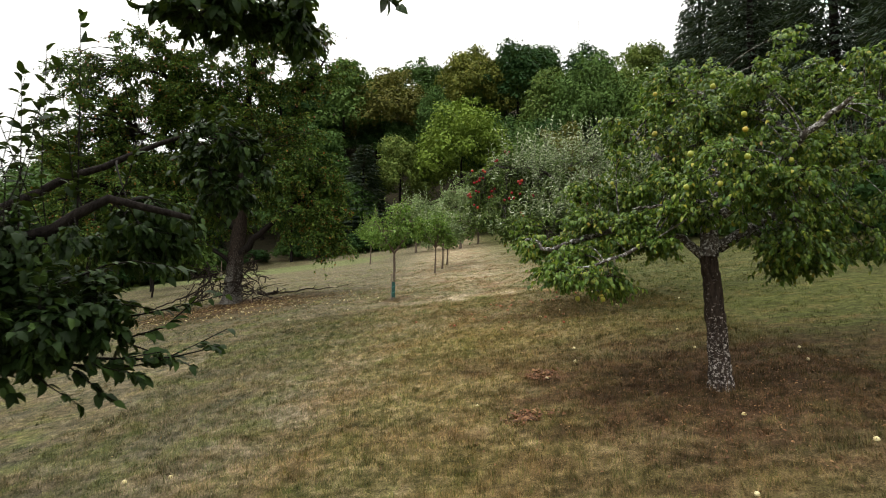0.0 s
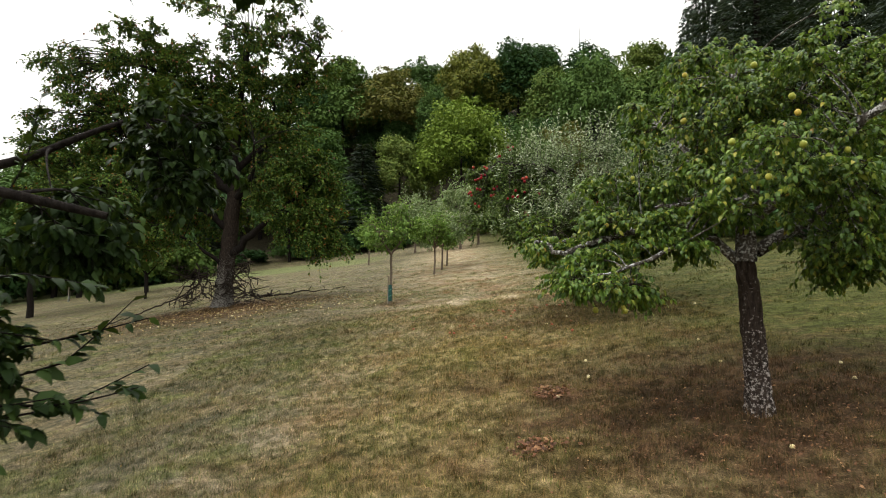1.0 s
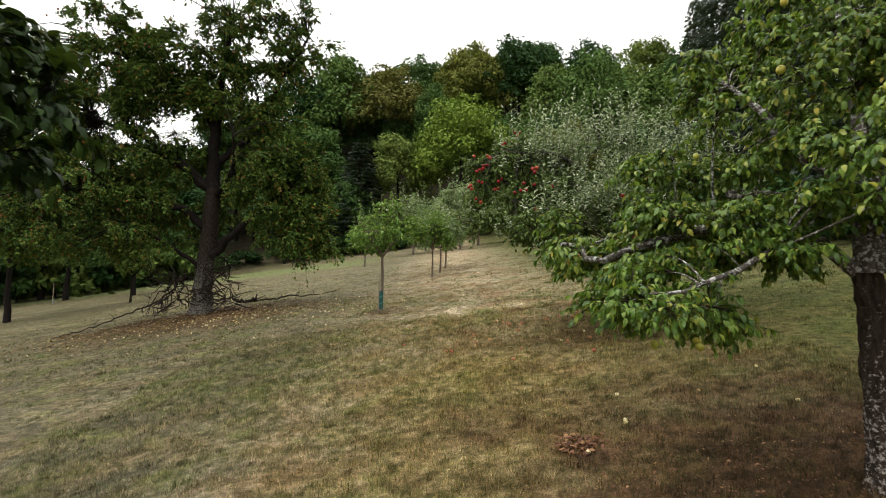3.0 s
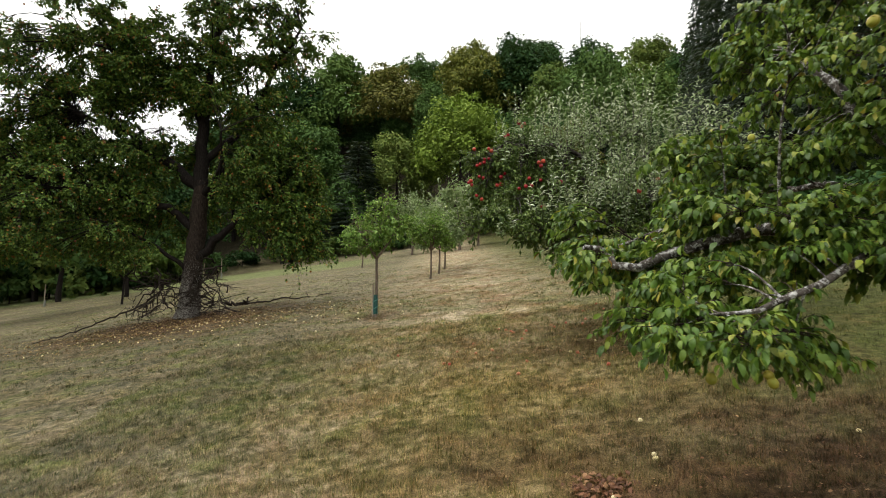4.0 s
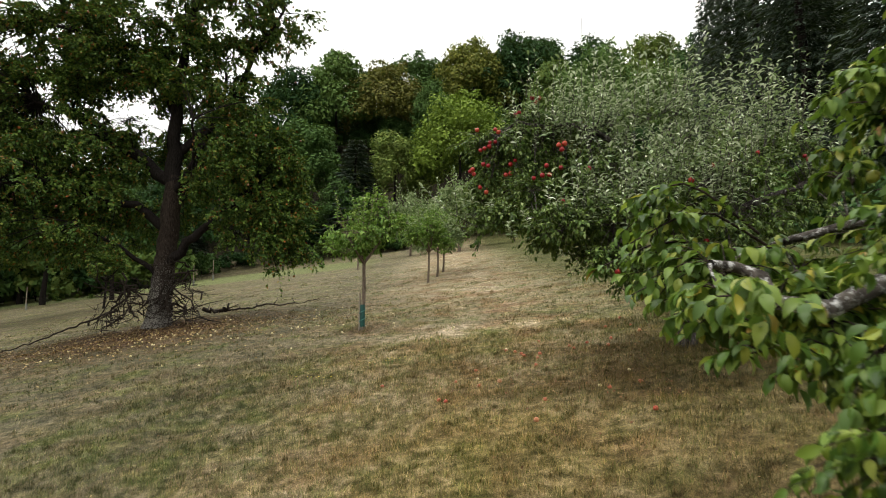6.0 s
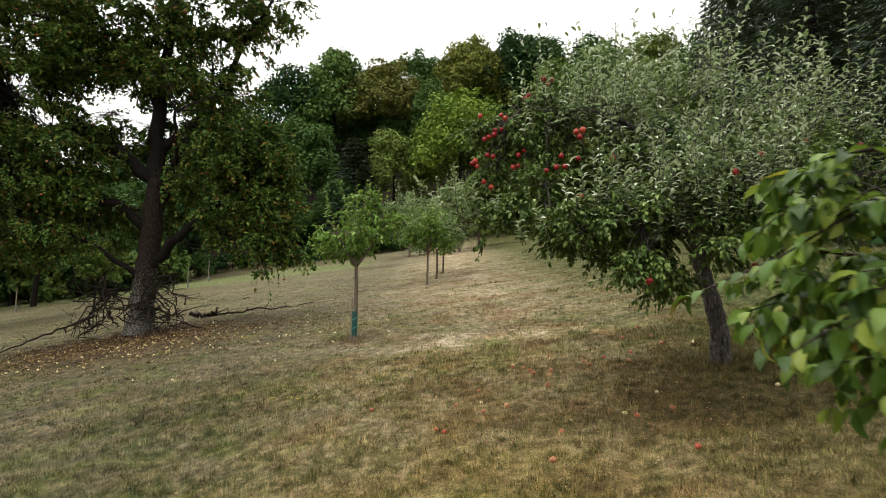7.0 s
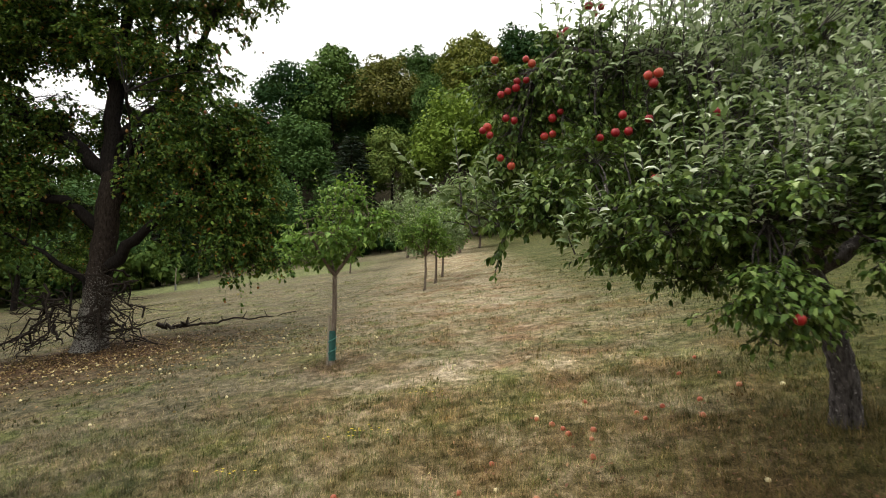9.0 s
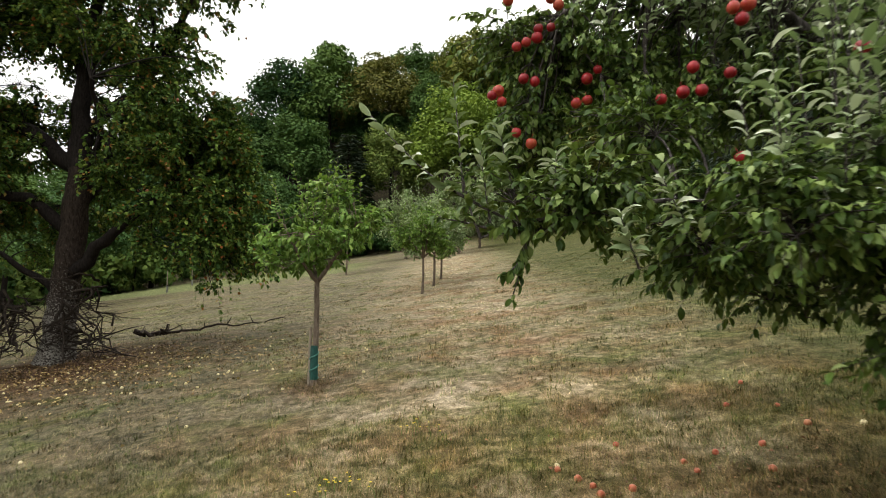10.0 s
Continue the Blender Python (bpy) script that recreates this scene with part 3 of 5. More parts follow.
    if shoots:
        a = in_lobes(shoot_lobes or lobes, shoots, r, shoot_shell, even)
        root = nodes[nearest(a, nodes)]
        L = shoot_len * (0.45 + 0.75 * r.random(shoots))
        tip = a + np.stack([r.normal(size=shoots) * 0.16 * L, r.normal(size=shoots) * 0.16 * L, L], -1)
        t = np.linspace(0, 1, 6)[None, :, None]
        up = root[:, None] * (1 - t) ** 2 + 2 * a[:, None] * t * (1 - t) + tip[:, None] * t * t
        v, f = tubes(up[:, [0, 2, 5]] - base, np.full((shoots, 1), 0.006) * np.array([1.0, 0.8, 0.4]), 3)
        fs.append(f + len(vs[0])), vs.append(v)
        p, d, nn = shoot_leaves(up, 17, r, 0.28)
        if spikes:
            # single upright shoots that stand clear of the crown
            single_shoots = np.array([smooth_path(q, 6) for q in spikes])
            v, f = tubes(single_shoots - base, np.full((len(spikes), 1), 0.0065) * (1 - 0.6 * np.linspace(0, 1, 6)), 4)
            fs.append(f + sum(len(q) for q in vs)), vs.append(v)
            p, d, nn = (np.vstack(pair) for pair in zip((p, d, nn), shoot_leaves(single_shoots, 24, r, 0.15)))
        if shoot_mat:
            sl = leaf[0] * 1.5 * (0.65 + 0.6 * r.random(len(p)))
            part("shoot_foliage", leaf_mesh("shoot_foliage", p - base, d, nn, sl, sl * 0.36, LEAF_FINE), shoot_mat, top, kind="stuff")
        else:
            lp.append(p), ld.append(d), ln.append(nn)
    if drops:
        a = in_lobes(drop_lobes or lobes, drops, r, 0.3)
        root = nodes[nearest(a, nodes)]
        L = drop_len * (0.4 + 0.9 * r.random(drops))
        tip = a + np.stack([r.normal(size=drops) * 0.12 * L, r.normal(size=drops) * 0.12 * L, -L], -1)
        t = np.linspace(0, 1, 6)[None, :, None]
        dn = root[:, None] * (1 - t) ** 2 + 2 * a[:, None] * t * (1 - t) + tip[:, None] * t * t
        v, f = tubes(dn[:, [0, 2, 5]] - base, np.full((drops, 1), 0.006) * np.array([1.0, 0.8, 0.4]), 3)
        fs.append(f + sum(len(q) for q in vs)), vs.append(v)
        p, d, nn = leaves_on(dn, 26, r, 0.05, 0.45, 0.5, 1.0)
        lp.append(p), ld.append(d), ln.append(nn)
    if sprays:
        sp = np.array([smooth_path(q, 6) for q in sprays])
        v, f = tubes(sp - base, np.full((len(sp), 1), 0.008) * (1 - 0.7 * np.linspace(0, 1, 6)), 4)
        fs.append(f + sum(len(q) for q in vs)), vs.append(v)
        p, d, nn = leaves_on(sp, spray_leaves, r, 0.08, 0.25, 0.85, 0.7)
        lp.append(p), ld.append(d), ln.append(nn)
    part("twiggery", mesh_of("twiggery", np.vstack(vs), np.vstack(fs)), m_bark if single else m_limb, top, kind="stuff")
    p, d, nn = np.vstack(lp) - base, np.vstack(ld), np.vstack(ln)
    if bare is not None:
        free = ~bare(p + base)
        p, d, nn = p[free], d[free], nn[free]
    for fruit in clear:
        # no leaf grows through a fruit or right over it
        off = p + base - np.array(fruit)
        free = (np.hypot(off[:, 0], off[:, 2]) > 0.075) | (off[:, 1] > 0.06) | (off[:, 1] < -0.9)
        p, d, nn = p[free], d[free], nn[free]
    size = leaf[0] * (0.65 + 0.6 * r.random(len(p)))
    if single is not None:
        pick = np.flatnonzero(single(p + base))
        pick = r.choice(pick, min(260, len(pick)), replace=False)
        one = mesh_of("leaf", LEAF_FINE[0] * (1, leaf[1], 1), LEAF_FINE[1])
        one.materials.append(m_leaf)
        for k in pick:
            dx = unit(d[k])
            dy = unit(np.cross(dx, nn[k]))
            rot = Matrix(np.stack([dx, dy, np.cross(dy, dx) * -1], 1).tolist()).to_4x4()
            part("leaf", one, m_leaf, top, at=Matrix.Translation(p[k]) @ rot @ Matrix.Scale(size[k], 4))
        keep = np.setdiff1d(np.arange(len(p)), pick)
        p, d, nn, size = p[keep], d[keep], nn[keep], size[keep]
    groups = [(np.ones(len(p), bool), shape)]
    if shape is LEAF_FINE:
        groups = [(p[:, 0] < fine_to, LEAF_FINE), (p[:, 0] >= fine_to, LEAF_SMALL)]
    for mask, form in groups:
        part("foliage", leaf_mesh("foliage", p[mask], d[mask], nn[mask], size[mask], size[mask] * leaf[1], form), m_leaf, top, kind="stuff")
    return top, tw


# ---- ground: one sheet to the horizon ----
def axis(lo, hi, fine_lo, fine_hi, step, grow=1.16):
    a = list(np.arange(fine_lo, fine_hi + 1e-6, step))
    s, v = step, fine_hi
    while v < hi:
        s *= grow
        v += s
        a.append(v)
    s, v = step, fine_lo
    while v > lo:
        s *= grow
        v -= s
        a.insert(0, v)
    return np.array(a)


gx, gy = axis(-2500, 2500, -14, 10, 0.25), axis(-2500, 2500, 0, 32, 0.25)
GX, GY = np.meshgrid(gx, gy)
near_fade = np.exp(-(np.maximum(np.abs(GX) - 14, 0) / 20) ** 2 - (np.maximum(np.abs(GY - 16) - 18, 0) / 20) ** 2)
gv = np.stack([GX, GY, ground_z(GX, GY) + bumps(GX, GY) * near_fade], -1).reshape(-1, 3)
ii, jj = np.meshgrid(np.arange(len(gy) - 1), np.arange(len(gx) - 1), indexing="ij")
q = ii * len(gx) + jj
gf = np.stack([q, q + 1, q + len(gx) + 1, q + len(gx)], -1).reshape(-1, 4)
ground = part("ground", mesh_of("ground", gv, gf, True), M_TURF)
tagged(ground, "sloping dry orchard meadow of short patchy straw and green grass", "ground", kind="structure")


# ---- fruit trees beside the path ----
def at_ground(x, y, sink=0.04):
    return (x, y, gz(x, y) - sink)


# where the fruit hangs
RED_AT = [(0.74, 14.45, 5.9), (1.01, 14.45, 5.91), (1.06, 14.45, 5.87), (1.32, 14.45, 6.13), (1.37, 14.45, 6.17), (1.57, 14.45, 6.4), (1.68, 14.45, 6.39), (1.62, 14.45, 6.33), (0.79, 14.45, 5.59), (0.85, 14.45, 5.62), (0.92, 14.45, 5.65), (0.93, 14.45, 5.71), (1.01, 14.45, 5.72), (0.67, 14.45, 5.3), (0.63, 14.45, 5.27), (0.69, 14.45, 5.23), (0.9, 14.45, 5.36), (0.83, 14.45, 5.38), (1.23, 14.45, 5.38), (1.3, 14.45, 5.44), (1.16, 14.45, 5.22), (1.23, 14.45, 5.24), (0.87, 14.45, 4.96), (0.78, 14.45, 5.03), (1.81, 13.75, 5.47), (1.89, 13.75, 5.49), (1.85, 13.75, 5.41)]
RED_AT += [(1.67, 13.93, 5.23), (1.71, 13.93, 5.1), (1.61, 13.93, 5.09), (1.49, 13.93, 5.05), (1.87, 13.93, 5.2), (2.08, 13.25, 5.02), (1.92, 13.9, 4.67), (1.89, 13.9, 4.72), (2.3, 12.9, 3.68), (3.51, 13.2, 4.08), (3.65, 13.2, 5.05), (3.52, 13.2, 3.85), (4.26, 14.0, 5.3), (4.66, 14.0, 5.44), (5.37, 14.0, 5.34), (5.32, 14.0, 5.39), (3.27, 13.0, 4.81)]
YELLOW_AT = [(2.67, 7.18, 4.61), (2.65, 7.05, 5.08), (3.18, 5.98, 4.29), (3.05, 5.73, 3.93), (2.89, 5.99, 3.71), (2.55, 6.02, 3.68), (3.17, 6.62, 5.01), (2.66, 6.14, 4.07), (2.85, 8.31, 4.95), (2.35, 7.97, 4.15), (1.68, 7.31, 2.54), (3.1, 8.54, 4.84), (2.01, 8.39, 3.77), (1.92, 7.64, 3.52), (2.37, 8.38, 4.24), (1.96, 7.18, 2.53), (1.95, 7.2, 2.57), (3.4, 6.4, 4.6), (3.9, 6.4, 4.07), (4.35, 7.2, 2.81), (4.61, 6.6, 4.36)]
# the lichened bough that reaches over the path, clear of leaves on its outer side
BOUGH = [(2.3, 7.75, 3.45), (2.05, 7.8, 3.4), (1.8, 7.95, 3.32), (1.5, 7.9, 3.24), (1.36, 8.0, 3.27), (1.32, 8.05, 3.38)]


def beside_bough(p):
    hit = np.zeros(len(p), bool)
    for c in smooth_path(BOUGH, 16):
        for k in range(5):
            hit |= ((p - (c + 0.1 * k * np.array([-0.45, -0.85, -0.05]))) ** 2).sum(1) < 0.08 ** 2
    return hit


r1 = np.random.default_rng(11)
b = at_ground(3.54, 7.54)
yellow_tree, _ = tree(
    "yellow_fruit_tree", b, [b, (3.51, 7.51, 2.0), (3.43, 7.43, 2.7), (3.37, 7.37, 3.15)], 0.128,
    [(0.12, [(3.38, 7.36, 3.08), (3.5, 7.45, 3.8), (3.7, 7.7, 4.6), (3.6, 7.9, 5.4)]),
     (0.058, [(3.41, 7.4, 3.0), (2.95, 7.5, 3.4), *BOUGH, (1.15, 8.0, 3.36)]),
     (0.036, [(3.1, 7.45, 3.35), (2.6, 7.2, 3.25), (2.0, 7.0, 3.0), (1.6, 7.0, 2.9)]),
     (0.06, [(3.5, 7.5, 3.7), (3.15, 7.85, 4.2), (2.95, 8.0, 4.6), (2.75, 8.1, 4.85)]),
     (0.08, [(3.55, 7.45, 3.2), (4.3, 7.4, 3.7), (5.2, 7.3, 4.2), (6.2, 7.2, 4.3)]),
     (0.07, [(3.6, 7.5, 3.6), (3.9, 6.8, 4.1), (4.2, 6.2, 4.5), (4.3, 5.9, 4.6)]),
     (0.07, [(3.6, 7.6, 3.9), (4.3, 8.2, 4.8), (4.9, 8.6, 5.5)]),
     (0.05, [(3.6, 7.5, 3.5), (3.3, 8.4, 3.9), (3.0, 9.2, 4.0)]),
     (0.03, [(2.6, 7.6, 3.5), (2.1, 8.3, 3.6), (1.7, 8.8, 3.5), (1.35, 9.0, 3.4)])],
    [(3.95, 7.8, 4.8, 1.6, 1.6, 0.95), (4.5, 7.8, 5.55, 1.4, 1.3, 0.45), (3.6, 7.8, 5.55, 0.8, 0.9, 0.35), (5.8, 7.6, 5.1, 1.0, 1.2, 0.6), (3.3, 7.6, 4.95, 1.0, 1.2, 0.6), (5.3, 7.5, 4.3, 1.5, 1.5, 0.95), (3.7, 6.6, 4.2, 1.2, 0.8, 0.7), (2.9, 6.2, 3.8, 0.5, 0.4, 0.4), (3.15, 8.1, 4.8, 0.5, 0.6, 0.4), (2.45, 7.8, 4.25, 0.7, 0.8, 0.35),
     (5.2, 7.0, 3.35, 1.3, 1.0, 0.4), (4.4, 6.9, 3.2, 0.8, 0.7, 0.35), (4.35, 7.15, 2.95, 0.2, 0.2, 0.3), (3.5, 6.7, 3.6, 1.2, 0.5, 0.3), (2.8, 7.2, 3.45, 0.7, 0.45, 0.3),
     (2.3, 7.85, 3.5, 0.85, 0.7, 0.22), (1.6, 7.7, 3.15, 0.5, 0.5, 0.28), (1.45, 7.9, 3.2, 0.32, 0.4, 0.26), (1.7, 7.3, 2.88, 0.4, 0.35, 0.24), (1.8, 7.25, 2.7, 0.35, 0.3, 0.14), (2.1, 7.4, 3.05, 0.5, 0.4, 0.28), (2.5, 7.5, 3.3, 0.5, 0.4, 0.28), (1.5, 6.95, 2.75, 0.25, 0.3, 0.2),
     (2.2, 8.3, 3.9, 0.5, 0.4, 0.32), (2.75, 8.2, 4.25, 0.45, 0.5, 0.34), (2.1, 8.0, 3.6, 0.5, 0.5, 0.25), (1.6, 8.8, 3.5, 0.35, 0.35, 0.22), (1.75, 8.5, 3.35, 0.4, 0.4, 0.25), (1.35, 8.45, 3.45, 0.3, 0.3, 0.24)],
    200, 7000, 14, (0.066, 0.5), (M_BARK_LIME, M_BARK_LICHEN, M_YELLOW_LEAF), r1, droop=0.6, shape=LEAF_FINE, shell=0.4, clumps=310, clump_r=0.31, clear=YELLOW_AT, fine_to=-1.85, bare=beside_bough, open_bough=True,
    sprays=[[(1.6, 8.7, 3.5), (1.3, 8.8, 3.55), (0.98, 8.85, 3.42)], [(1.7, 8.6, 3.5), (1.35, 8.5, 3.65), (1.02, 8.45, 3.5)], [(1.7, 8.6, 3.4), (1.3, 8.5, 3.4), (1.0, 8.4, 3.28)], [(1.6, 8.5, 3.55), (1.3, 8.45, 3.75), (1.1, 8.4, 3.72)]], even=0.45, spray_leaves=22, single=lambda p: (p[:, 0] < 1.75) & (p[:, 1] < 8.0),
    label="old fruit tree with yellow fruit and a lime-washed trunk", category="fruit tree")

r2 = np.random.default_rng(12)
b = at_ground(4.0, 15.05)
red_tree, _ = tree(
    "red_apple_tree", b, [b, (3.97, 15.0, 3.2), (3.82, 15.0, 3.8), (3.72, 15.0, 4.2)], 0.122,
    [(0.06, [(3.72, 15, 4.15), (3.5, 14.9, 4.8), (2.9, 14.7, 5.7), (2.3, 14.5, 6.0), (1.67, 14.45, 5.96), (1.35, 14.5, 6.06), (1.1, 14.55, 5.85)]),
     (0.09, [(3.72, 15, 4.2), (3.9, 15.3, 5.0), (4.1, 15.5, 6.0)]),
     (0.08, [(3.74, 15, 4.1), (4.6, 14.8, 4.7), (5.6, 14.7, 5.1), (6.6, 14.6, 5.3)]),
     (0.02, [(3.7, 15, 4.1), (3.0, 14.2, 4.5), (2.3, 13.7, 4.35), (1.6, 13.75, 4.48), (1.31, 13.72, 4.45), (0.87, 13.7, 4.39), (0.5, 13.7, 4.27)]),
     (0.06, [(3.72, 15, 4.15), (3.7, 14.2, 4.7), (3.6, 13.4, 4.9)]),
     (0.05, [(3.75, 15, 4.1), (3.3, 14.1, 4.7), (2.75, 13.5, 4.5), (2.4, 13.35, 4.32)]),
     (0.07, [(3.8, 15.1, 4.4), (4.6, 16, 5.2), (5.1, 16.6, 5.8)])],
    [(3.9, 15.0, 5.5, 1.8, 1.5, 0.8), (2.2, 14.9, 5.5, 1.1, 0.7, 0.6), (2.3, 13.9, 4.25, 0.8, 0.7, 0.45), (0.62, 13.76, 4.46, 0.36, 0.2, 0.16), (0.95, 13.7, 4.45, 0.25, 0.15, 0.12), (1.35, 13.95, 4.8, 0.35, 0.2, 0.25), (1.0, 14.8, 5.5, 0.42, 0.25, 0.5), (1.45, 14.8, 6.0, 0.42, 0.25, 0.3), (5.4, 14.9, 5.0, 1.3, 1.2, 0.6), (3.7, 13.8, 4.7, 1.1, 0.7, 0.55), (2.75, 13.7, 3.75, 0.18, 0.18, 0.35), (1.6, 14.6, 5.45, 0.7, 0.3, 0.4), (0.85, 14.75, 5.15, 0.25, 0.2, 0.35), (1.7, 14.3, 4.95, 0.4, 0.22, 0.35), (2.3, 13.05, 3.78, 0.2, 0.16, 0.26), (2.4, 13.3, 4.4, 0.9, 0.4, 0.4), (1.7, 13.7, 4.25, 0.42, 0.35, 0.25), (4.6, 13.9, 4.5, 1.2, 0.7, 0.5), (3.4, 13.1, 4.1, 0.5, 0.4, 0.35), (1.2, 14.65, 5.35, 0.4, 0.15, 0.45)],
    200, 5200, 14, (0.062, 0.5), (M_BARK_GREY, M_BARK_GREY, M_RED_LEAF), r2, droop=0.2, shape=LEAF_FINE, shell=0.4, clumps=290, clump_r=0.32, clear=RED_AT, fine_to=-2.0,
    sprays=[[(0.76, 13.7, 4.36), (0.72, 13.7, 4.2), (0.65, 13.7, 3.98)], [(0.72, 13.7, 4.25), (0.68, 13.68, 4.15), (0.62, 13.66, 4.1)], [(0.7, 13.7, 4.34), (0.45, 13.7, 4.46), (0.26, 13.7, 4.58)], [(0.62, 13.7, 4.3), (0.43, 13.75, 4.36), (0.28, 13.7, 4.38)],
            [(0.87, 13.7, 4.4), (0.72, 13.7, 4.5), (0.63, 13.7, 4.63)], [(0.5, 13.7, 4.28), (0.45, 13.68, 4.42), (0.41, 13.7, 4.62)], [(0.95, 13.72, 4.4), (0.9, 13.75, 4.5), (0.78, 13.75, 4.58)]],
    spikes=[[(0.5, 13.7, 4.44), (0.24, 13.7, 4.6), (-0.05, 13.7, 4.9)], [(0.42, 13.7, 4.5), (0.4, 13.7, 4.75), (0.37, 13.7, 5.08)], [(0.7, 13.7, 4.45), (0.64, 13.7, 4.6), (0.6, 13.7, 4.83)], [(0.88, 13.7, 4.4), (0.87, 13.7, 4.55), (0.88, 13.7, 4.7)],
            [(1.62, 13.25, 4.25), (1.59, 13.2, 4.45), (1.54, 13.2, 4.8)], [(1.84, 13.25, 4.1), (1.85, 13.2, 4.3), (1.88, 13.2, 4.63)], [(1.4, 13.35, 4.25), (1.31, 13.3, 4.34), (1.24, 13.3, 4.5)], [(1.15, 13.35, 4.1), (1.1, 13.3, 4.2), (1.06, 13.3, 4.33)],
            [(2.0, 13.2, 4.5), (2.03, 13.1, 4.65), (2.04, 13.1, 5.0)], [(1.75, 13.3, 4.1), (1.72, 13.2, 4.3), (1.68, 13.2, 4.55)], [(2.2, 13.2, 4.2), (2.2, 13.1, 4.45), (2.16, 13.1, 4.75)], [(0.55, 13.7, 4.35), (0.53, 13.7, 4.5), (0.5, 13.7, 4.72)]], spray_leaves=24, single=lambda p: (p[:, 0] < 2.2) & (p[:, 1] < 14.0),
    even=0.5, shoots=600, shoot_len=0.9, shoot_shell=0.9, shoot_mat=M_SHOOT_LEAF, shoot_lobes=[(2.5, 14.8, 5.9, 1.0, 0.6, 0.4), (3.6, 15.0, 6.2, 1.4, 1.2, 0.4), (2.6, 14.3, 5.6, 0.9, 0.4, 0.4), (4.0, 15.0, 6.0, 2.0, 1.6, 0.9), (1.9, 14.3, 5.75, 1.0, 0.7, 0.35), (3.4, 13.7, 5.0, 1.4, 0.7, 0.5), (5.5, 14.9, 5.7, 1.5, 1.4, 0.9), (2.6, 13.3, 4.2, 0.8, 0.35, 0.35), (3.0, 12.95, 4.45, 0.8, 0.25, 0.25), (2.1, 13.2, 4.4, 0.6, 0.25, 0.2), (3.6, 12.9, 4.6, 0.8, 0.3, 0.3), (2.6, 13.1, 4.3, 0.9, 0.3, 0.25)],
    label="apple tree with silvery green leaves and red apples", category="apple tree")

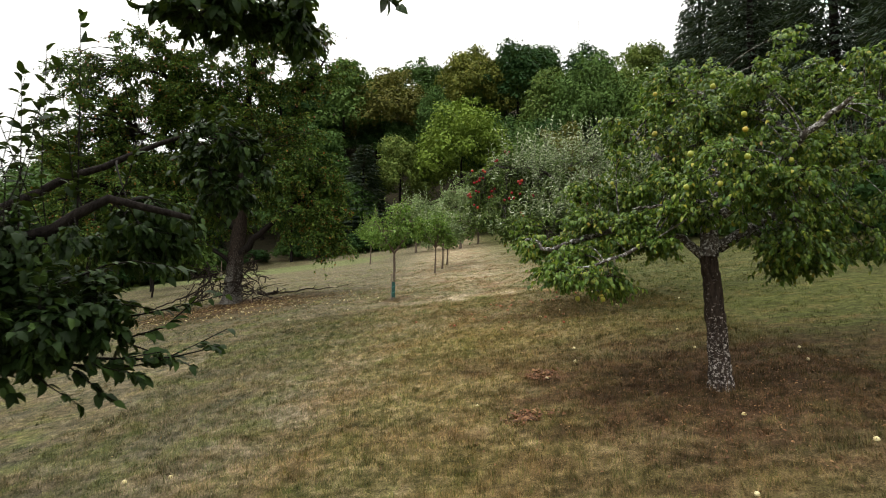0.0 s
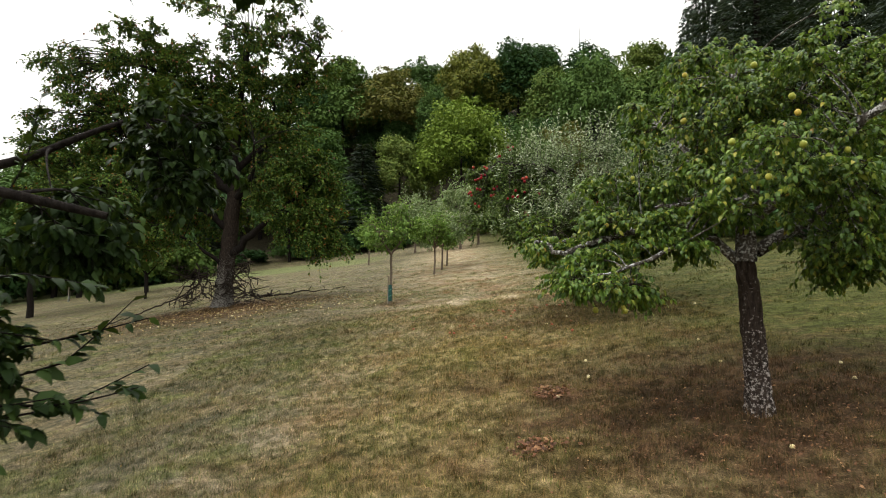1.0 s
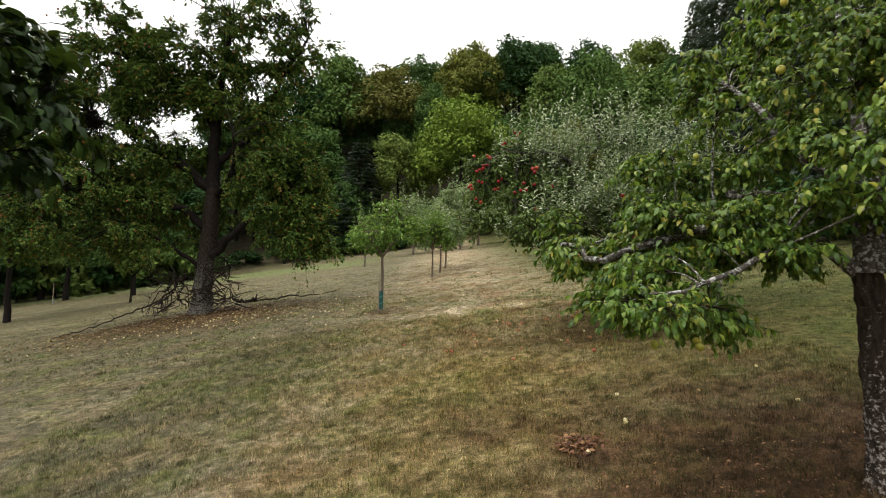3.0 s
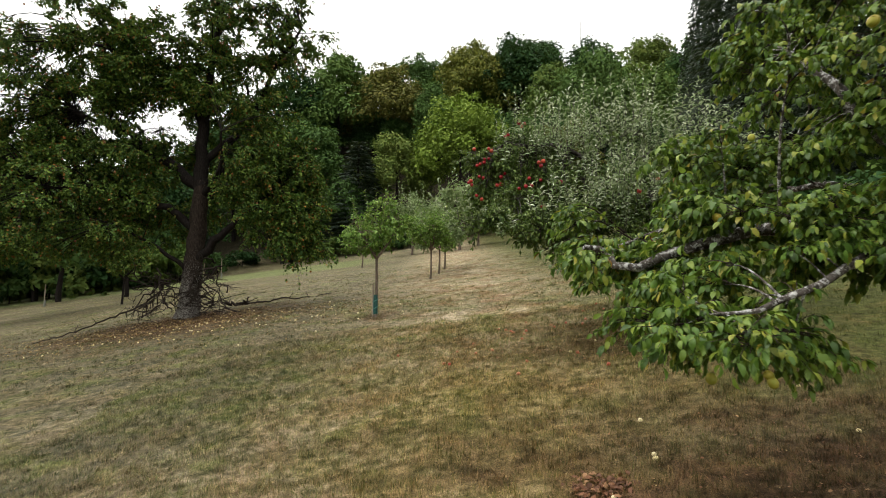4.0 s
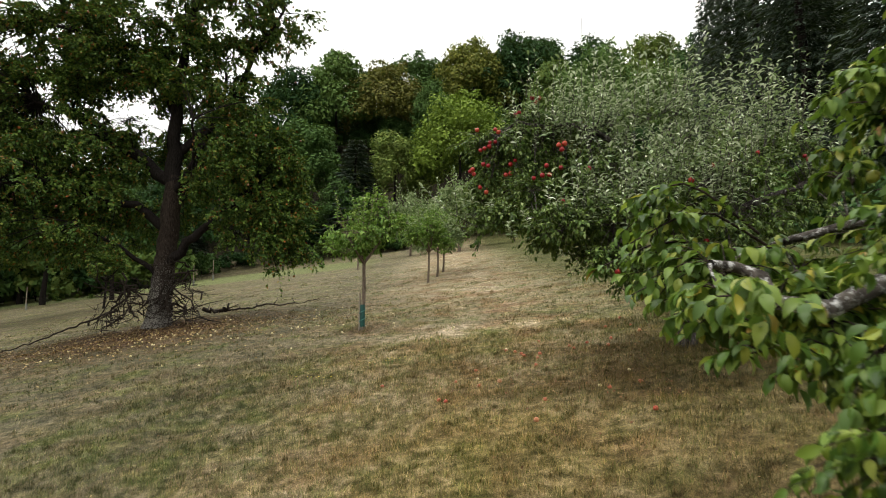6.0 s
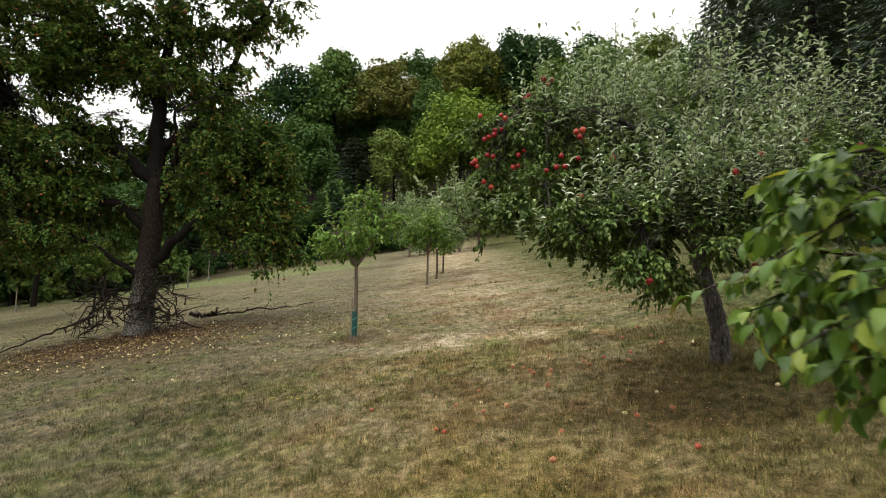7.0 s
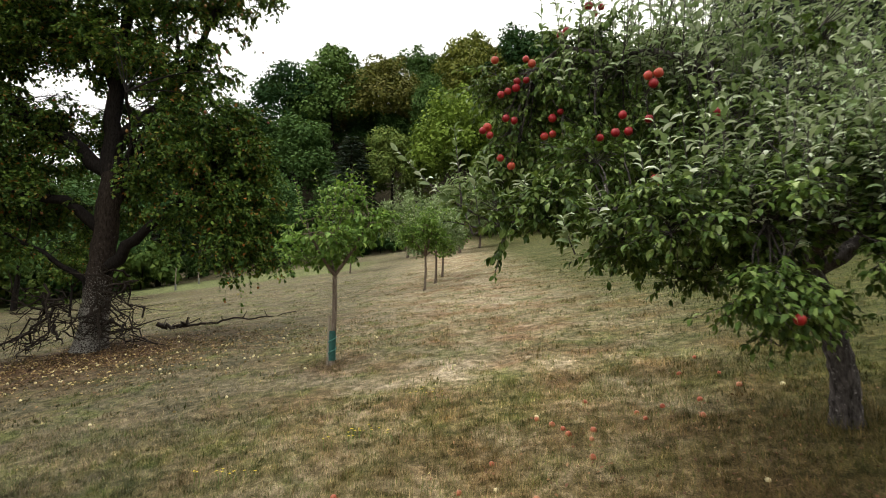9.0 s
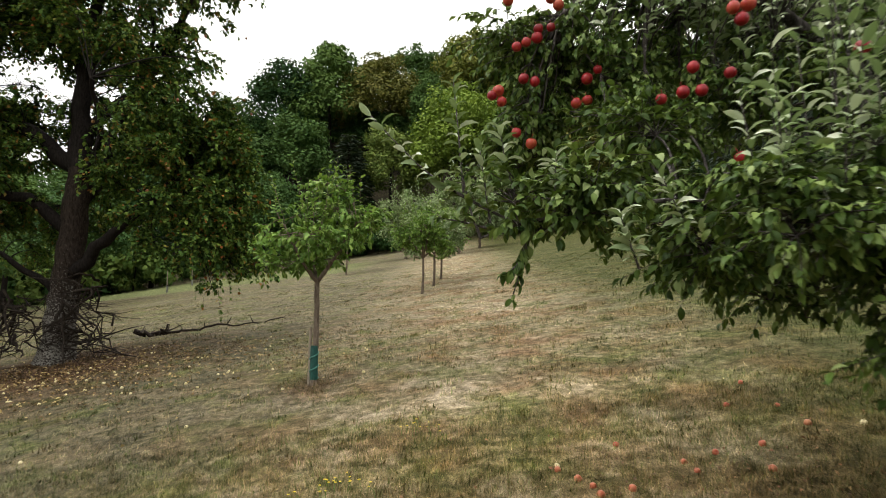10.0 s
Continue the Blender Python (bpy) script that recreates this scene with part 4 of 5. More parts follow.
r3 = np.random.default_rng(13)
b = at_ground(-5.4, 4.6)
near_tree, _ = tree(
    "dark_apple_tree", b, [b, (-5.4, 4.6, 1.0), (-5.3, 4.6, 2.2)], 0.16,
    [(0.07, [(-5.3, 4.6, 2.2), (-4.2, 4.2, 2.65), (-3.0, 3.7, 2.8), (-2.55, 3.6, 2.85), (-2.2, 3.7, 3.1), (-1.75, 3.9, 3.0)]),
     (0.06, [(-4.2, 4.2, 2.7), (-3.2, 3.5, 2.5), (-2.4, 3.5, 2.2)]),
     (0.04, [(-5.3, 4.6, 2.2), (-4.6, 4.3, 3.8), (-3.0, 3.9, 4.75), (-1.3, 3.6, 4.35)]),
     (0.07, [(-5.3, 4.6, 2.2), (-5.6, 3.0, 4.0), (-4.4, 1.2, 5.1)]),
     (0.09, [(-5.3, 4.6, 2.2), (-5.5, 4.9, 3.6), (-5.4, 5.1, 4.8)]),
     (0.07, [(-5.3, 4.6, 2.2), (-4.0, 5.4, 3.4), (-2.6, 5.8, 4.2)])],
    # the wide lobes left and behind are unseen, added to shade the ground
    [(-2.6, 3.55, 2.55, 0.5, 0.45, 0.42), (-2.9, 3.5, 2.45, 0.5, 0.4, 0.3), (-1.3, 3.3, 4.22, 0.62, 0.4, 0.2), (-0.95, 3.4, 4.12, 0.2, 0.25, 0.15), (-6.6, 3.6, 4.8, 2.2, 2.6, 1.3), (-3.7, 0.6, 5.2, 1.5, 1.4, 0.6), (-2.15, 5.6, 3.85, 0.5, 0.45, 0.58), (-2.4, 4.8, 3.0, 0.5, 0.4, 0.35), (-3.1, 3.6, 2.75, 0.55, 0.5, 0.5), (-2.5, 3.45, 2.22, 0.4, 0.4, 0.22), (-2.2, 3.6, 2.35, 0.3, 0.3, 0.28)],
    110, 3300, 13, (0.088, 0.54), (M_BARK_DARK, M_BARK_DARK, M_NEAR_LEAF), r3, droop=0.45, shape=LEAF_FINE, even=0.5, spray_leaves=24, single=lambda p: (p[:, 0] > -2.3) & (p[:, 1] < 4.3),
    shoots=12, shoot_len=0.9, shoot_lobes=[(-2.7, 3.7, 3.1, 0.4, 0.3, 0.1)],
    sprays=[[(-2.5, 3.55, 2.1), (-1.9, 3.7, 2.05), (-1.38, 3.75, 2.28)], [(-2.4, 3.6, 2.3), (-1.85, 3.7, 2.25), (-1.48, 3.75, 2.58)], [(-2.6, 3.5, 2.3), (-2.2, 3.65, 2.1), (-1.88, 3.7, 1.98)],
            [(-2.35, 3.7, 2.9), (-2.38, 3.7, 3.6), (-2.42, 3.7, 4.35)], [(-2.8, 3.8, 2.9), (-2.82, 3.8, 3.4), (-2.86, 3.8, 4.0)], [(-2.2, 3.8, 3.05), (-2.12, 3.85, 3.3), (-2.1, 3.9, 3.65)],
            [(-2.4, 3.5, 2.5), (-2.0, 3.6, 2.7), (-1.62, 3.7, 2.65)], [(-2.5, 3.6, 2.2), (-2.1, 3.6, 2.1), (-1.7, 3.6, 2.15)], [(-2.4, 3.6, 2.35), (-2.15, 3.55, 2.1), (-1.85, 3.55, 2.02)],
            [(-2.5, 3.5, 2.4), (-2.1, 3.55, 2.45), (-1.75, 3.6, 2.4)], [(-2.45, 3.55, 2.2), (-2.2, 3.6, 2.0), (-2.0, 3.6, 1.85)], [(-2.4, 3.6, 2.4), (-2.0, 3.7, 2.2), (-1.6, 3.75, 2.05)], [(-2.5, 3.4, 2.2), (-2.35, 3.45, 2.0), (-2.15, 3.5, 1.85)], [(-2.7, 3.4, 2.3), (-2.6, 3.4, 2.08), (-2.5, 3.45, 1.92)], [(-0.8, 3.0, 4.1), (-0.4, 2.7, 4.0), (-0.22, 2.6, 3.82)],
            [(-2.3, 3.7, 2.3), (-1.8, 3.75, 2.4), (-1.42, 3.8, 2.5)], [(-2.2, 3.7, 2.1), (-1.75, 3.7, 2.1), (-1.4, 3.7, 2.18)]],
    label="apple tree reaching over the path, its glossy leaves coloured dark for backlit shade", category="apple tree")

r4 = np.random.default_rng(14)
b = at_ground(-9.3, 25.6)
big_tree, _ = tree(
    "old_pear_tree", b, [b, (-9.22, 25.6, 3.7), (-9.15, 25.6, 5.0), (-9.03, 25.6, 6.4), (-8.97, 25.6, 7.8)], 0.38,
    [(0.31, [(-8.97, 25.6, 7.6), (-8.97, 25.6, 9), (-8.95, 25.7, 11.5), (-8.6, 25.8, 14.5)]),
     (0.17, [(-9.0, 25.6, 6.7), (-8.6, 25.7, 7.6), (-8.2, 25.8, 8.9), (-7.7, 25.9, 10.4), (-7.4, 25.9, 11.5)]),
     (0.10, [(-9.1, 25.6, 4.2), (-10.2, 25.0, 5.2), (-11.6, 24.6, 6.0)]),
     (0.19, [(-9.1, 25.6, 4.7), (-8.2, 25.4, 5.65), (-7.3, 25.2, 6.35), (-6.2, 25.0, 7.2)]),
     (0.23, [(-9.0, 25.6, 7.6), (-10.2, 25.5, 8.5), (-11.2, 25.4, 9.0), (-11.9, 25.3, 9.8), (-13.5, 25, 10.2)]),
     (0.17, [(-9.1, 25.6, 5.9), (-10.0, 25.4, 6.7), (-11.2, 25.2, 7.0), (-12.6, 24.9, 7.5), (-14.5, 24.6, 7.3)]),
     (0.15, [(-8.9, 25.6, 8.6), (-7.5, 25.8, 10), (-6.3, 25.8, 12.5), (-5.4, 25.8, 14)]),
     (0.14, [(-8.95, 25.6, 9.8), (-10, 25.8, 11.5), (-12.5, 26, 13), (-14.2, 26, 13.6)]),
     (0.12, [(-8.95, 25.6, 7.2), (-7.8, 24.4, 8.2), (-7.4, 23.2, 9.0)]),
     (0.12, [(-9.0, 25.6, 6.6), (-9.0, 27, 7.8), (-9.3, 28.2, 8.8)])],
    [(-8.0, 25.6, 14.2, 3.9, 3.5, 3.2), (-13.6, 25.5, 13.0, 3.0, 2.8, 2.5), (-13.6, 25.2, 8.0, 3.4, 3.2, 1.9), (-6.5, 25.2, 8.6, 2.1, 2.2, 2.3), (-5.4, 25.0, 6.2, 1.1, 1.2, 1.5), (-14.0, 24.8, 5.9, 3.4, 3.0, 1.3), (-7.7, 25.0, 10.6, 1.9, 2.3, 1.5), (-9.6, 26.8, 6.6, 2.4, 1.5, 1.0), (-11.0, 24.4, 7.0, 1.8, 1.2, 0.9), (-15.5, 25.0, 10.5, 2.0, 2.2, 1.6), (-10.3, 25.2, 11.8, 1.6, 2.0, 1.1), (-12.4, 25.0, 10.8, 1.3, 1.6, 0.8), (-11.0, 25.8, 9.0, 1.2, 1.5, 0.7), (-12.2, 24.4, 5.5, 2.2, 1.6, 0.9), (-16.0, 25.0, 6.6, 2.2, 2.4, 1.8), (-6.0, 24.6, 7.0, 1.4, 1.2, 1.6), (-5.1, 25.0, 5.2, 0.75, 0.8, 1.25), (-6.9, 24.3, 8.0, 1.1, 0.9, 1.6), (-5.9, 24.4, 6.0, 0.9, 0.8, 1.2), (-10.6, 24.8, 9.6, 0.9, 1.2, 0.6), (-9.7, 25.2, 9.1, 0.9, 0.9, 0.6), (-12.9, 25.0, 8.6, 1.4, 1.2, 0.9), (-12.0, 26.4, 7.4, 2.6, 1.2, 1.2), (-10.6, 26.6, 10.2, 1.8, 1.2, 1.2), (-15.2, 26.0, 8.8, 2.4, 1.6, 1.6), (-7.6, 26.4, 9.2, 1.8, 1.2, 1.6), (-9.0, 25.6, 12.4, 1.8, 1.6, 1.2), (-8.9, 26.9, 8.6, 1.2, 0.7, 1.2), (-7.0, 26.0, 6.9, 1.4, 1.0, 1.0), (-6.7, 25.3, 11.2, 1.1, 1.5, 1.3), (-6.1, 25.5, 13.6, 1.2, 1.5, 1.4), (-5.5, 25.0, 8.2, 1.1, 1.2, 1.3), (-5.0, 25.0, 6.9, 0.9, 1.0, 1.4), (-4.6, 25.0, 7.2, 0.9, 1.0, 1.4), (-4.3, 25.0, 4.8, 0.45, 0.6, 0.9), (-4.6, 25.0, 5.4, 0.6, 0.7, 0.9), (-11.2, 24.6, 8.0, 1.2, 1.0, 1.0), (-11.6, 25.8, 5.9, 2.0, 1.4, 0.9), (-12.6, 26.2, 9.6, 1.6, 1.2, 1.0), (-14.4, 25.5, 9.6, 1.8, 1.6, 1.2), (-12.4, 25.6, 11.8, 1.6, 1.6, 1.0), (-11.5, 24.8, 12.3, 1.5, 1.4, 1.0), (-9.5, 24.8, 10.9, 1.4, 1.0, 0.9), (-14.0, 25.0, 11.0, 1.4, 1.4, 0.9), (-16.0, 25.0, 12.5, 1.8, 1.6, 1.4), (-16.8, 25.0, 9.4, 1.6, 1.6, 1.3), (-12.0, 25.0, 13.6, 1.8, 1.8, 1.1), (-13.2, 24.6, 9.9, 1.2, 1.0, 0.7), (-11.8, 25.2, 10.9, 0.9, 1.0, 0.6)],
    380, 19500, 15, (0.116, 0.64), (M_BARK_PEAR, M_BARK_DARK, M_BIG_LEAF), r4, droop=0.2, hang=0.15, shape=LEAF_CARD, even=0.6, shell=0.75, clumps=1120, clump_r=0.55,
    bare=lambda p: ((p[:, 0] > -9.7) & (p[:, 0] < -8.1) & (p[:, 1] < 26.0) & (p[:, 2] > 4) & (p[:, 2] < 8.8)) | (np.hypot((p[:, 0] + 10.6) / 0.6, (p[:, 2] - 10.0) / 0.75) < 1) | (np.hypot((p[:, 0] + 13.2) / 0.55, (p[:, 2] - 10.1) / 0.75) < 1),
    drops=260, drop_len=0.9, drop_lobes=[(-13.6, 25.2, 7.6, 3.4, 3.0, 1.6), (-6.4, 25.2, 8.2, 2.0, 2.0, 2.0), (-5.3, 25.0, 5.7, 0.9, 1.0, 1.2), (-5.0, 25.0, 6.0, 0.8, 0.9, 1.0)],
    label="tall old pear tree with a drooping dark green crown", category="pear tree", sides=12)


# ---- young trees in the row ----
def sapling(x, y, height, crown, mats, seed, count=260, label="", stake=False):
    r = np.random.default_rng(seed)
    b = np.array(at_ground(x, y, 0.03))
    f = b + (0.02 * height, 0, height)
    limbs = []
    for k in range(5):
        a = k * 1.257 + r.random()
        e = f + np.array([math.cos(a) * crown * 0.55, math.sin(a) * crown * 0.55, crown * (0.5 + 0.4 * r.random())])
        limbs.append((0.028 * crown, [f - (0, 0, 0.02), f * 0.5 + e * 0.5 + (0, 0, -0.05 * crown), e]))
    top = f + (0, 0, crown * 0.52)
    lobes = [(*top, crown * 0.7, crown * 0.7, crown * 0.4)]
    for k in range(6):
        a = k * 1.05 + r.random()
        c = top + np.array([math.cos(a), math.sin(a), 0]) * crown * (0.45 + 0.25 * r.random()) + (0, 0, crown * (r.random() - 0.5) * 0.75)
        lobes.append((*c, crown * 0.4, crown * 0.4, crown * (0.22 + 0.12 * r.random())))
    lobes.append((*(top + (0.1 * crown, 0, 0.55 * crown)), crown * 0.4, crown * 0.4, crown * 0.35))
    t, _ = tree("young_fruit_tree", b, [b, b * 0.5 + f * 0.5 + (0.02, 0, 0), f], 0.05 * max(1, crown * 0.75), limbs, lobes, 26, count, 12, (0.085 * max(1, crown * 0.9), 0.55), mats, r,
                shoots=int(12 + count / 30), shoot_len=0.75 * crown, shoot_lobes=[(*(top + (0, 0, 0.25 * crown)), crown * 0.6, crown * 0.6, crown * 0.2)],
                label=label, category="fruit tree", group="young trees in the row", sides=8, shape=LEAF_SMALL if crown < 1.4 else LEAF_CARD)
    return t


YOUNG = (M_BARK_YOUNG, M_BARK_YOUNG, M_SAP_LEAF)
SILVER = (M_BARK_YOUNG, M_BARK_YOUNG, M_SILVER_LEAF)
first_sapling = sapling(-1.75, 20.4, 1.7, 1.25, YOUNG, 21, 440, "young fruit tree with bright green leaves and a green trunk guard")
sapling(-0.5, 36, 1.6, 1.6, YOUNG, 22, 700, "young fruit tree with a slim pale trunk")
sapling(-0.05, 39, 1.6, 1.7, SILVER, 23, 700, "young fruit tree with greyish green leaves")
sapling(0.3, 42, 1.6, 1.7, YOUNG, 24, 650, "young fruit tree with a slim pale trunk")
sapling(-23.2, 46.5, 1.9, 2.1, (M_BARK_DARK, M_BARK_DARK, M_BIG_LEAF), 29, 700, "small orchard tree with a dark trunk in the far meadow")
sapling(-6.9, 55, 2.0, 1.9, YOUNG, 25, 600, "young fruit tree with a rounded green crown")
sapling(-3.3, 70, 2.0, 3.6, SILVER, 26, 600, "spreading fruit tree with silvery green leaves")
sapling(2.0, 66, 1.8, 4.1, SILVER, 27, 700, "spreading fruit tree with silvery green leaves")
sapling(4.5, 74, 1.6, 4.0, SILVER, 28, 600, "spreading fruit tree with silvery green leaves")


# ---- woodland on the hill ----
def wood_crown(name, width, height, seed, clumps=30, leaves=5200, size=0.5):
    """A broadleaf crown: billowing leafy clumps, each lit on its upper side, with dark gaps between."""
    r = np.random.default_rng(seed)
    d = unit(r.normal(size=(clumps, 3)))
    d[:, 2] = np.abs(d[:, 2]) * 1.3 - 0.45
    fill = 0.45 + 0.55 * r.random((clumps, 1)) ** 0.6
    c = d * np.array([width / 2, width / 2, height / 2]) * fill * 0.86 + np.array([0, 0, height * 0.48])
    c += r.normal(size=c.shape) * width * 0.03
    cr = width * (0.05 + 0.095 * r.random(clumps) ** 1.5)
    pick = r.choice(clumps, leaves, p=cr ** 2 / (cr ** 2).sum())
    n = unit(r.normal(size=(leaves, 3)) + np.array([0, 0, 0.6]))
    depth = np.where(r.random(leaves) < 0.15, 0.3 + 0.4 * r.random(leaves), 0.72 + 0.5 * r.random(leaves) ** 1.5 + 0.08 * r.normal(size=leaves))
    p = c[pick] + n * (cr[pick] * depth)[:, None] * np.array([1.1, 1.1, 0.75])
    p[:, 2] -= 0.35 * cr[pick] * (n[:, 0] ** 2 + n[:, 1] ** 2)
    out = unit(n + 0.5 * r.normal(size=n.shape) + np.array([0, 0, 0.4]))
    t = unit(np.cross(out, r.normal(size=n.shape)))
    s = size * (0.55 + 0.8 * r.random(leaves))
    return leaf_mesh(name, p, t, out, s, s * 0.85, LEAF_CHIP)


def conifer_crown(name, radius, height, seed, tiers=26, size=0.55, droop=0.25):
    """Spruce: whorls of sagging boughs, each a spray of needled twigs."""
    r = np.random.default_rng(seed)
    P, D, N, S = [], [], [], []
    for k in range(tiers):
        u = k / tiers
        z, reach_ = height * (0.06 + 0.94 * u), radius * (1 - u) ** 0.8 + 0.25
        boughs = 7 + int(5 * (1 - u))
        for j in range(boughs):
            a = j / boughs * 2 * math.pi + r.random() * 0.7 + k
            L = reach_ * (0.75 + 0.4 * r.random())
            m = int(9 + L * 17)
            t = np.sqrt(r.random(m))
            dirv = np.array([math.cos(a), math.sin(a), 0])
            side = np.array([-math.sin(a), math.cos(a), 0])
            off = (r.random(m) - 0.5) * 0.5 * L * (1 - 0.6 * t)
            p = np.outer(t * L, dirv) + np.outer(off, side)
            p[:, 2] = z - droop * L * t ** 1.5 * (1.4 - 0.5 * t) - r.random(m) * 0.3
            P.append(p)
            D.append(dirv + np.outer(np.sign(off), side) * 0.5 + np.array([0, 0, -0.55]) + 0.25 * r.normal(size=(m, 3)))
            N.append(np.array([0, 0, 1.0]) + 0.5 * r.normal(size=(m, 3)))
            S.append(size * (0.7 + 0.7 * r.random(m)))
    P, D, N, S = np.vstack(P), np.vstack(D), np.vstack(N), np.concatenate(S)
    return leaf_mesh(name, P, D, N, S, S * 0.3, LEAF_CHIP)


def simple_trunk(name, height, radius, seed):
    r = np.random.default_rng(seed)
    p = smooth_path([(0, 0, -0.5), (0.1, 0, height * 0.5), (0.15, 0.1, height)], 8) + r.normal(size=(8, 3)) * radius * 0.15
    v, f = tubes([p], [radius * (1.15 - 0.85 * np.linspace(0, 1, 8))], 9)
    return mesh_of(name, v, f, True)


def wood_tree(name, crown_me, crown_z, trunk_me, mat, label):
    top = tagged(new(name), label, "tree", "woodland trees")
    part("trunk", trunk_me, M_BARK_DARK, top)
    part("crown", crown_me, mat, top, kind="stuff", at=pose(0, 0, crown_z))
    return top


TR = [simple_trunk("woodland_trunk", 9 + k, 0.28, 60 + k) for k in range(2)]
broad = [wood_tree("woodland_tree", wood_crown("woodland_crown", 11.5 + 1.2 * (k % 3), 15 + 1.5 * (k % 2), 40 + k, 78, 10500, 0.4), 1.6, TR[k % 2], M_WOOD_LEAF, "broad woodland tree with dense dark green leaves") for k in range(5)]
lime = wood_tree("yellow_green_tree", wood_crown("lime_crown", 13, 17, 50, 90, 16000, 0.35), 1.5, TR[0], M_LIME_LEAF, "tall tree with fresh yellow green leaves")
brown = wood_tree("turning_tree", wood_crown("brown_crown", 12, 15, 51, 78, 12500, 0.37), 2.0, TR[1], M_BROWN_LEAF, "woodland tree with leaves turning brown")
gold = wood_tree("yellowing_tree", wood_crown("gold_crown", 12, 15, 58, 78, 12500, 0.37), 2.0, TR[0], M_GOLD_LEAF, "woodland tree with leaves turning yellow")
fir = wood_tree("dark_fir", conifer_crown("fir_crown", 3.2, 17, 52, 24), 0.8, simple_trunk("fir_trunk", 15, 0.25, 62), M_NEEDLE, "dark narrow fir at the wood's edge")
spruce = wood_tree("tall_spruce", conifer_crown("spruce_crown", 5.2, 29, 53, 46, 0.42, 0.35), 1.5, simple_trunk("spruce_trunk", 27, 0.4, 63), M_NEEDLE, "tall dark spruce with sagging boughs")


def plant(kind, x, y, s=1.0, turn=0.0, tall=1.0, sink=0.0):
    m = Matrix.LocRotScale((x, y, float(ground_z(x, y)) - sink), Euler((0, 0, turn)), (s, s, s * tall))
    return copy_thing(kind, m)


rw = np.random.default_rng(70)
# the trees that make the outline of the wood and its coloured crowns: place, height of the top, width
OUTLINE = [
    (broad[0], -19.7, 113, 55.8, 14.3), (broad[1], -27.3, 111, 49.0, 12.9), (broad[2], -34.2, 108.5, 43.0, 12.5), (broad[3], -40.3, 105, 37.3, 11.5),
    (brown, -10.1, 112.6, 53.3, 13.4), (broad[4], -5.8, 125, 60.3, 12.0), (gold, 6.3, 115, 58.7, 12.2), (broad[1], 15.4, 116, 59.2, 13.5),
    (broad[2], 25.9, 99.5, 50.4, 12.6), (broad[0], 20.5, 107.5, 51.2, 10.3), (broad[3], 40.3, 113, 57.3, 12.0), (broad[4], 45.3, 107, 55.3, 12.0),
    (lime, 2.9, 91.8, 37.4, 12.9), (fir, -12.2, 88, 27.4, 7.4), (broad[0], -7.2, 94.3, 33.1, 9.4), (broad[3], -21.8, 97.2, 34.7, 11.7),
    (broad[2], 11.6, 96, 36.3, 10.6), (brown, 18.4, 89, 33.0, 9.7), (broad[1], -1.5, 108, 45.6, 7.6),
    (broad[3], -15.0, 128, 55.5, 12.0), (broad[0], 1.0, 130, 59.0, 12.0), (broad[4], 10.5, 127, 61.0, 12.0), (broad[1], 21.5, 128, 63.0, 13.0), (broad[2], 32.5, 124, 63.0, 13.0), (broad[3], -24.5, 124, 50.0, 12.0),
    (broad[2], 31.0, 104, 51.0, 11.0), (broad[0], 34.5, 96, 45.0, 11.0), (broad[1], -30.0, 96, 31.0, 11.0), (broad[4], -47.0, 98, 31.0, 12.0),
    (broad[2], 8.3, 120.5, 53.5, 12.0), (broad[3], 13.5, 121, 55.0, 12.0)]
WIDE = {broad[0]: 11.5, broad[1]: 12.7, broad[2]: 13.9, broad[3]: 11.5, broad[4]: 12.7, brown: 12.0, lime: 13.0, gold: 12.0, fir: 6.4}
placed = set()
for k, x, y, top, width in OUTLINE:
    foot = float(ground_z(x, y))
    w = 1.3 * width / WIDE[k]
    m = Matrix.LocRotScale((x, y, foot), Euler((0, 0, x * 1.7)), (w, w, (top - foot) / 16.6))
    if k in placed:
        copy_thing(k, m).scale = m.to_scale()
    else:
        k.matrix_basis = m
        placed.add(k)
# lower trees between them, falling away to the west
for row in range(6):
    for col in range(18):
        x = -84 + col * 9.6 + (row % 2) * 4.8 + rw.normal() * 1.6
        y = 89 + row * 9.5 + rw.normal() * 2.0
        foot = float(ground_z(x, y))
        height = min(13 + 6 * rw.random(), 1.0 + y * np.interp(x / y, [-0.75, -0.45, -0.3, -0.2], [0.2, 0.25, 0.31, 0.37]) - foot)
        turn, pick = rw.random() * 6.28, rw.integers(5)
        if abs(x + 3) > 0.70 * y + 2 or x > 62 or height < 6 or (abs(x - 3.0) < 9 and y < 96) or (-24 < x < -5 and y < 109):
            continue
        w = height / 17.5 * (0.95 + 0.3 * rw.random())
        m = Matrix.LocRotScale((x, y, foot), Euler((0, 0, turn)), (w, w, height / 17.5))
        copy_thing(fir if rw.random() < 0.1 and row < 3 else broad[pick], m).scale = (w, w, height / 17.5)
spruce.matrix_basis = Matrix.LocRotScale((23.6, 47, float(ground_z(23.6, 47))), Euler((0, 0, 21.5)), (1, 1, 1))
for x, y, s in ((26, 43, 0.95), (30, 50, 1.05), (35, 43, 0.9), (25.5, 55, 0.9), (40, 52, 1.0), (27, 62, 0.8), (31, 62, 0.8), (22.0, 25, 0.8), (22.5, 32, 0.85), (21.5, 39, 0.85), (29, 27, 0.9)):
    plant(spruce, x, y, s, x * 2.0)
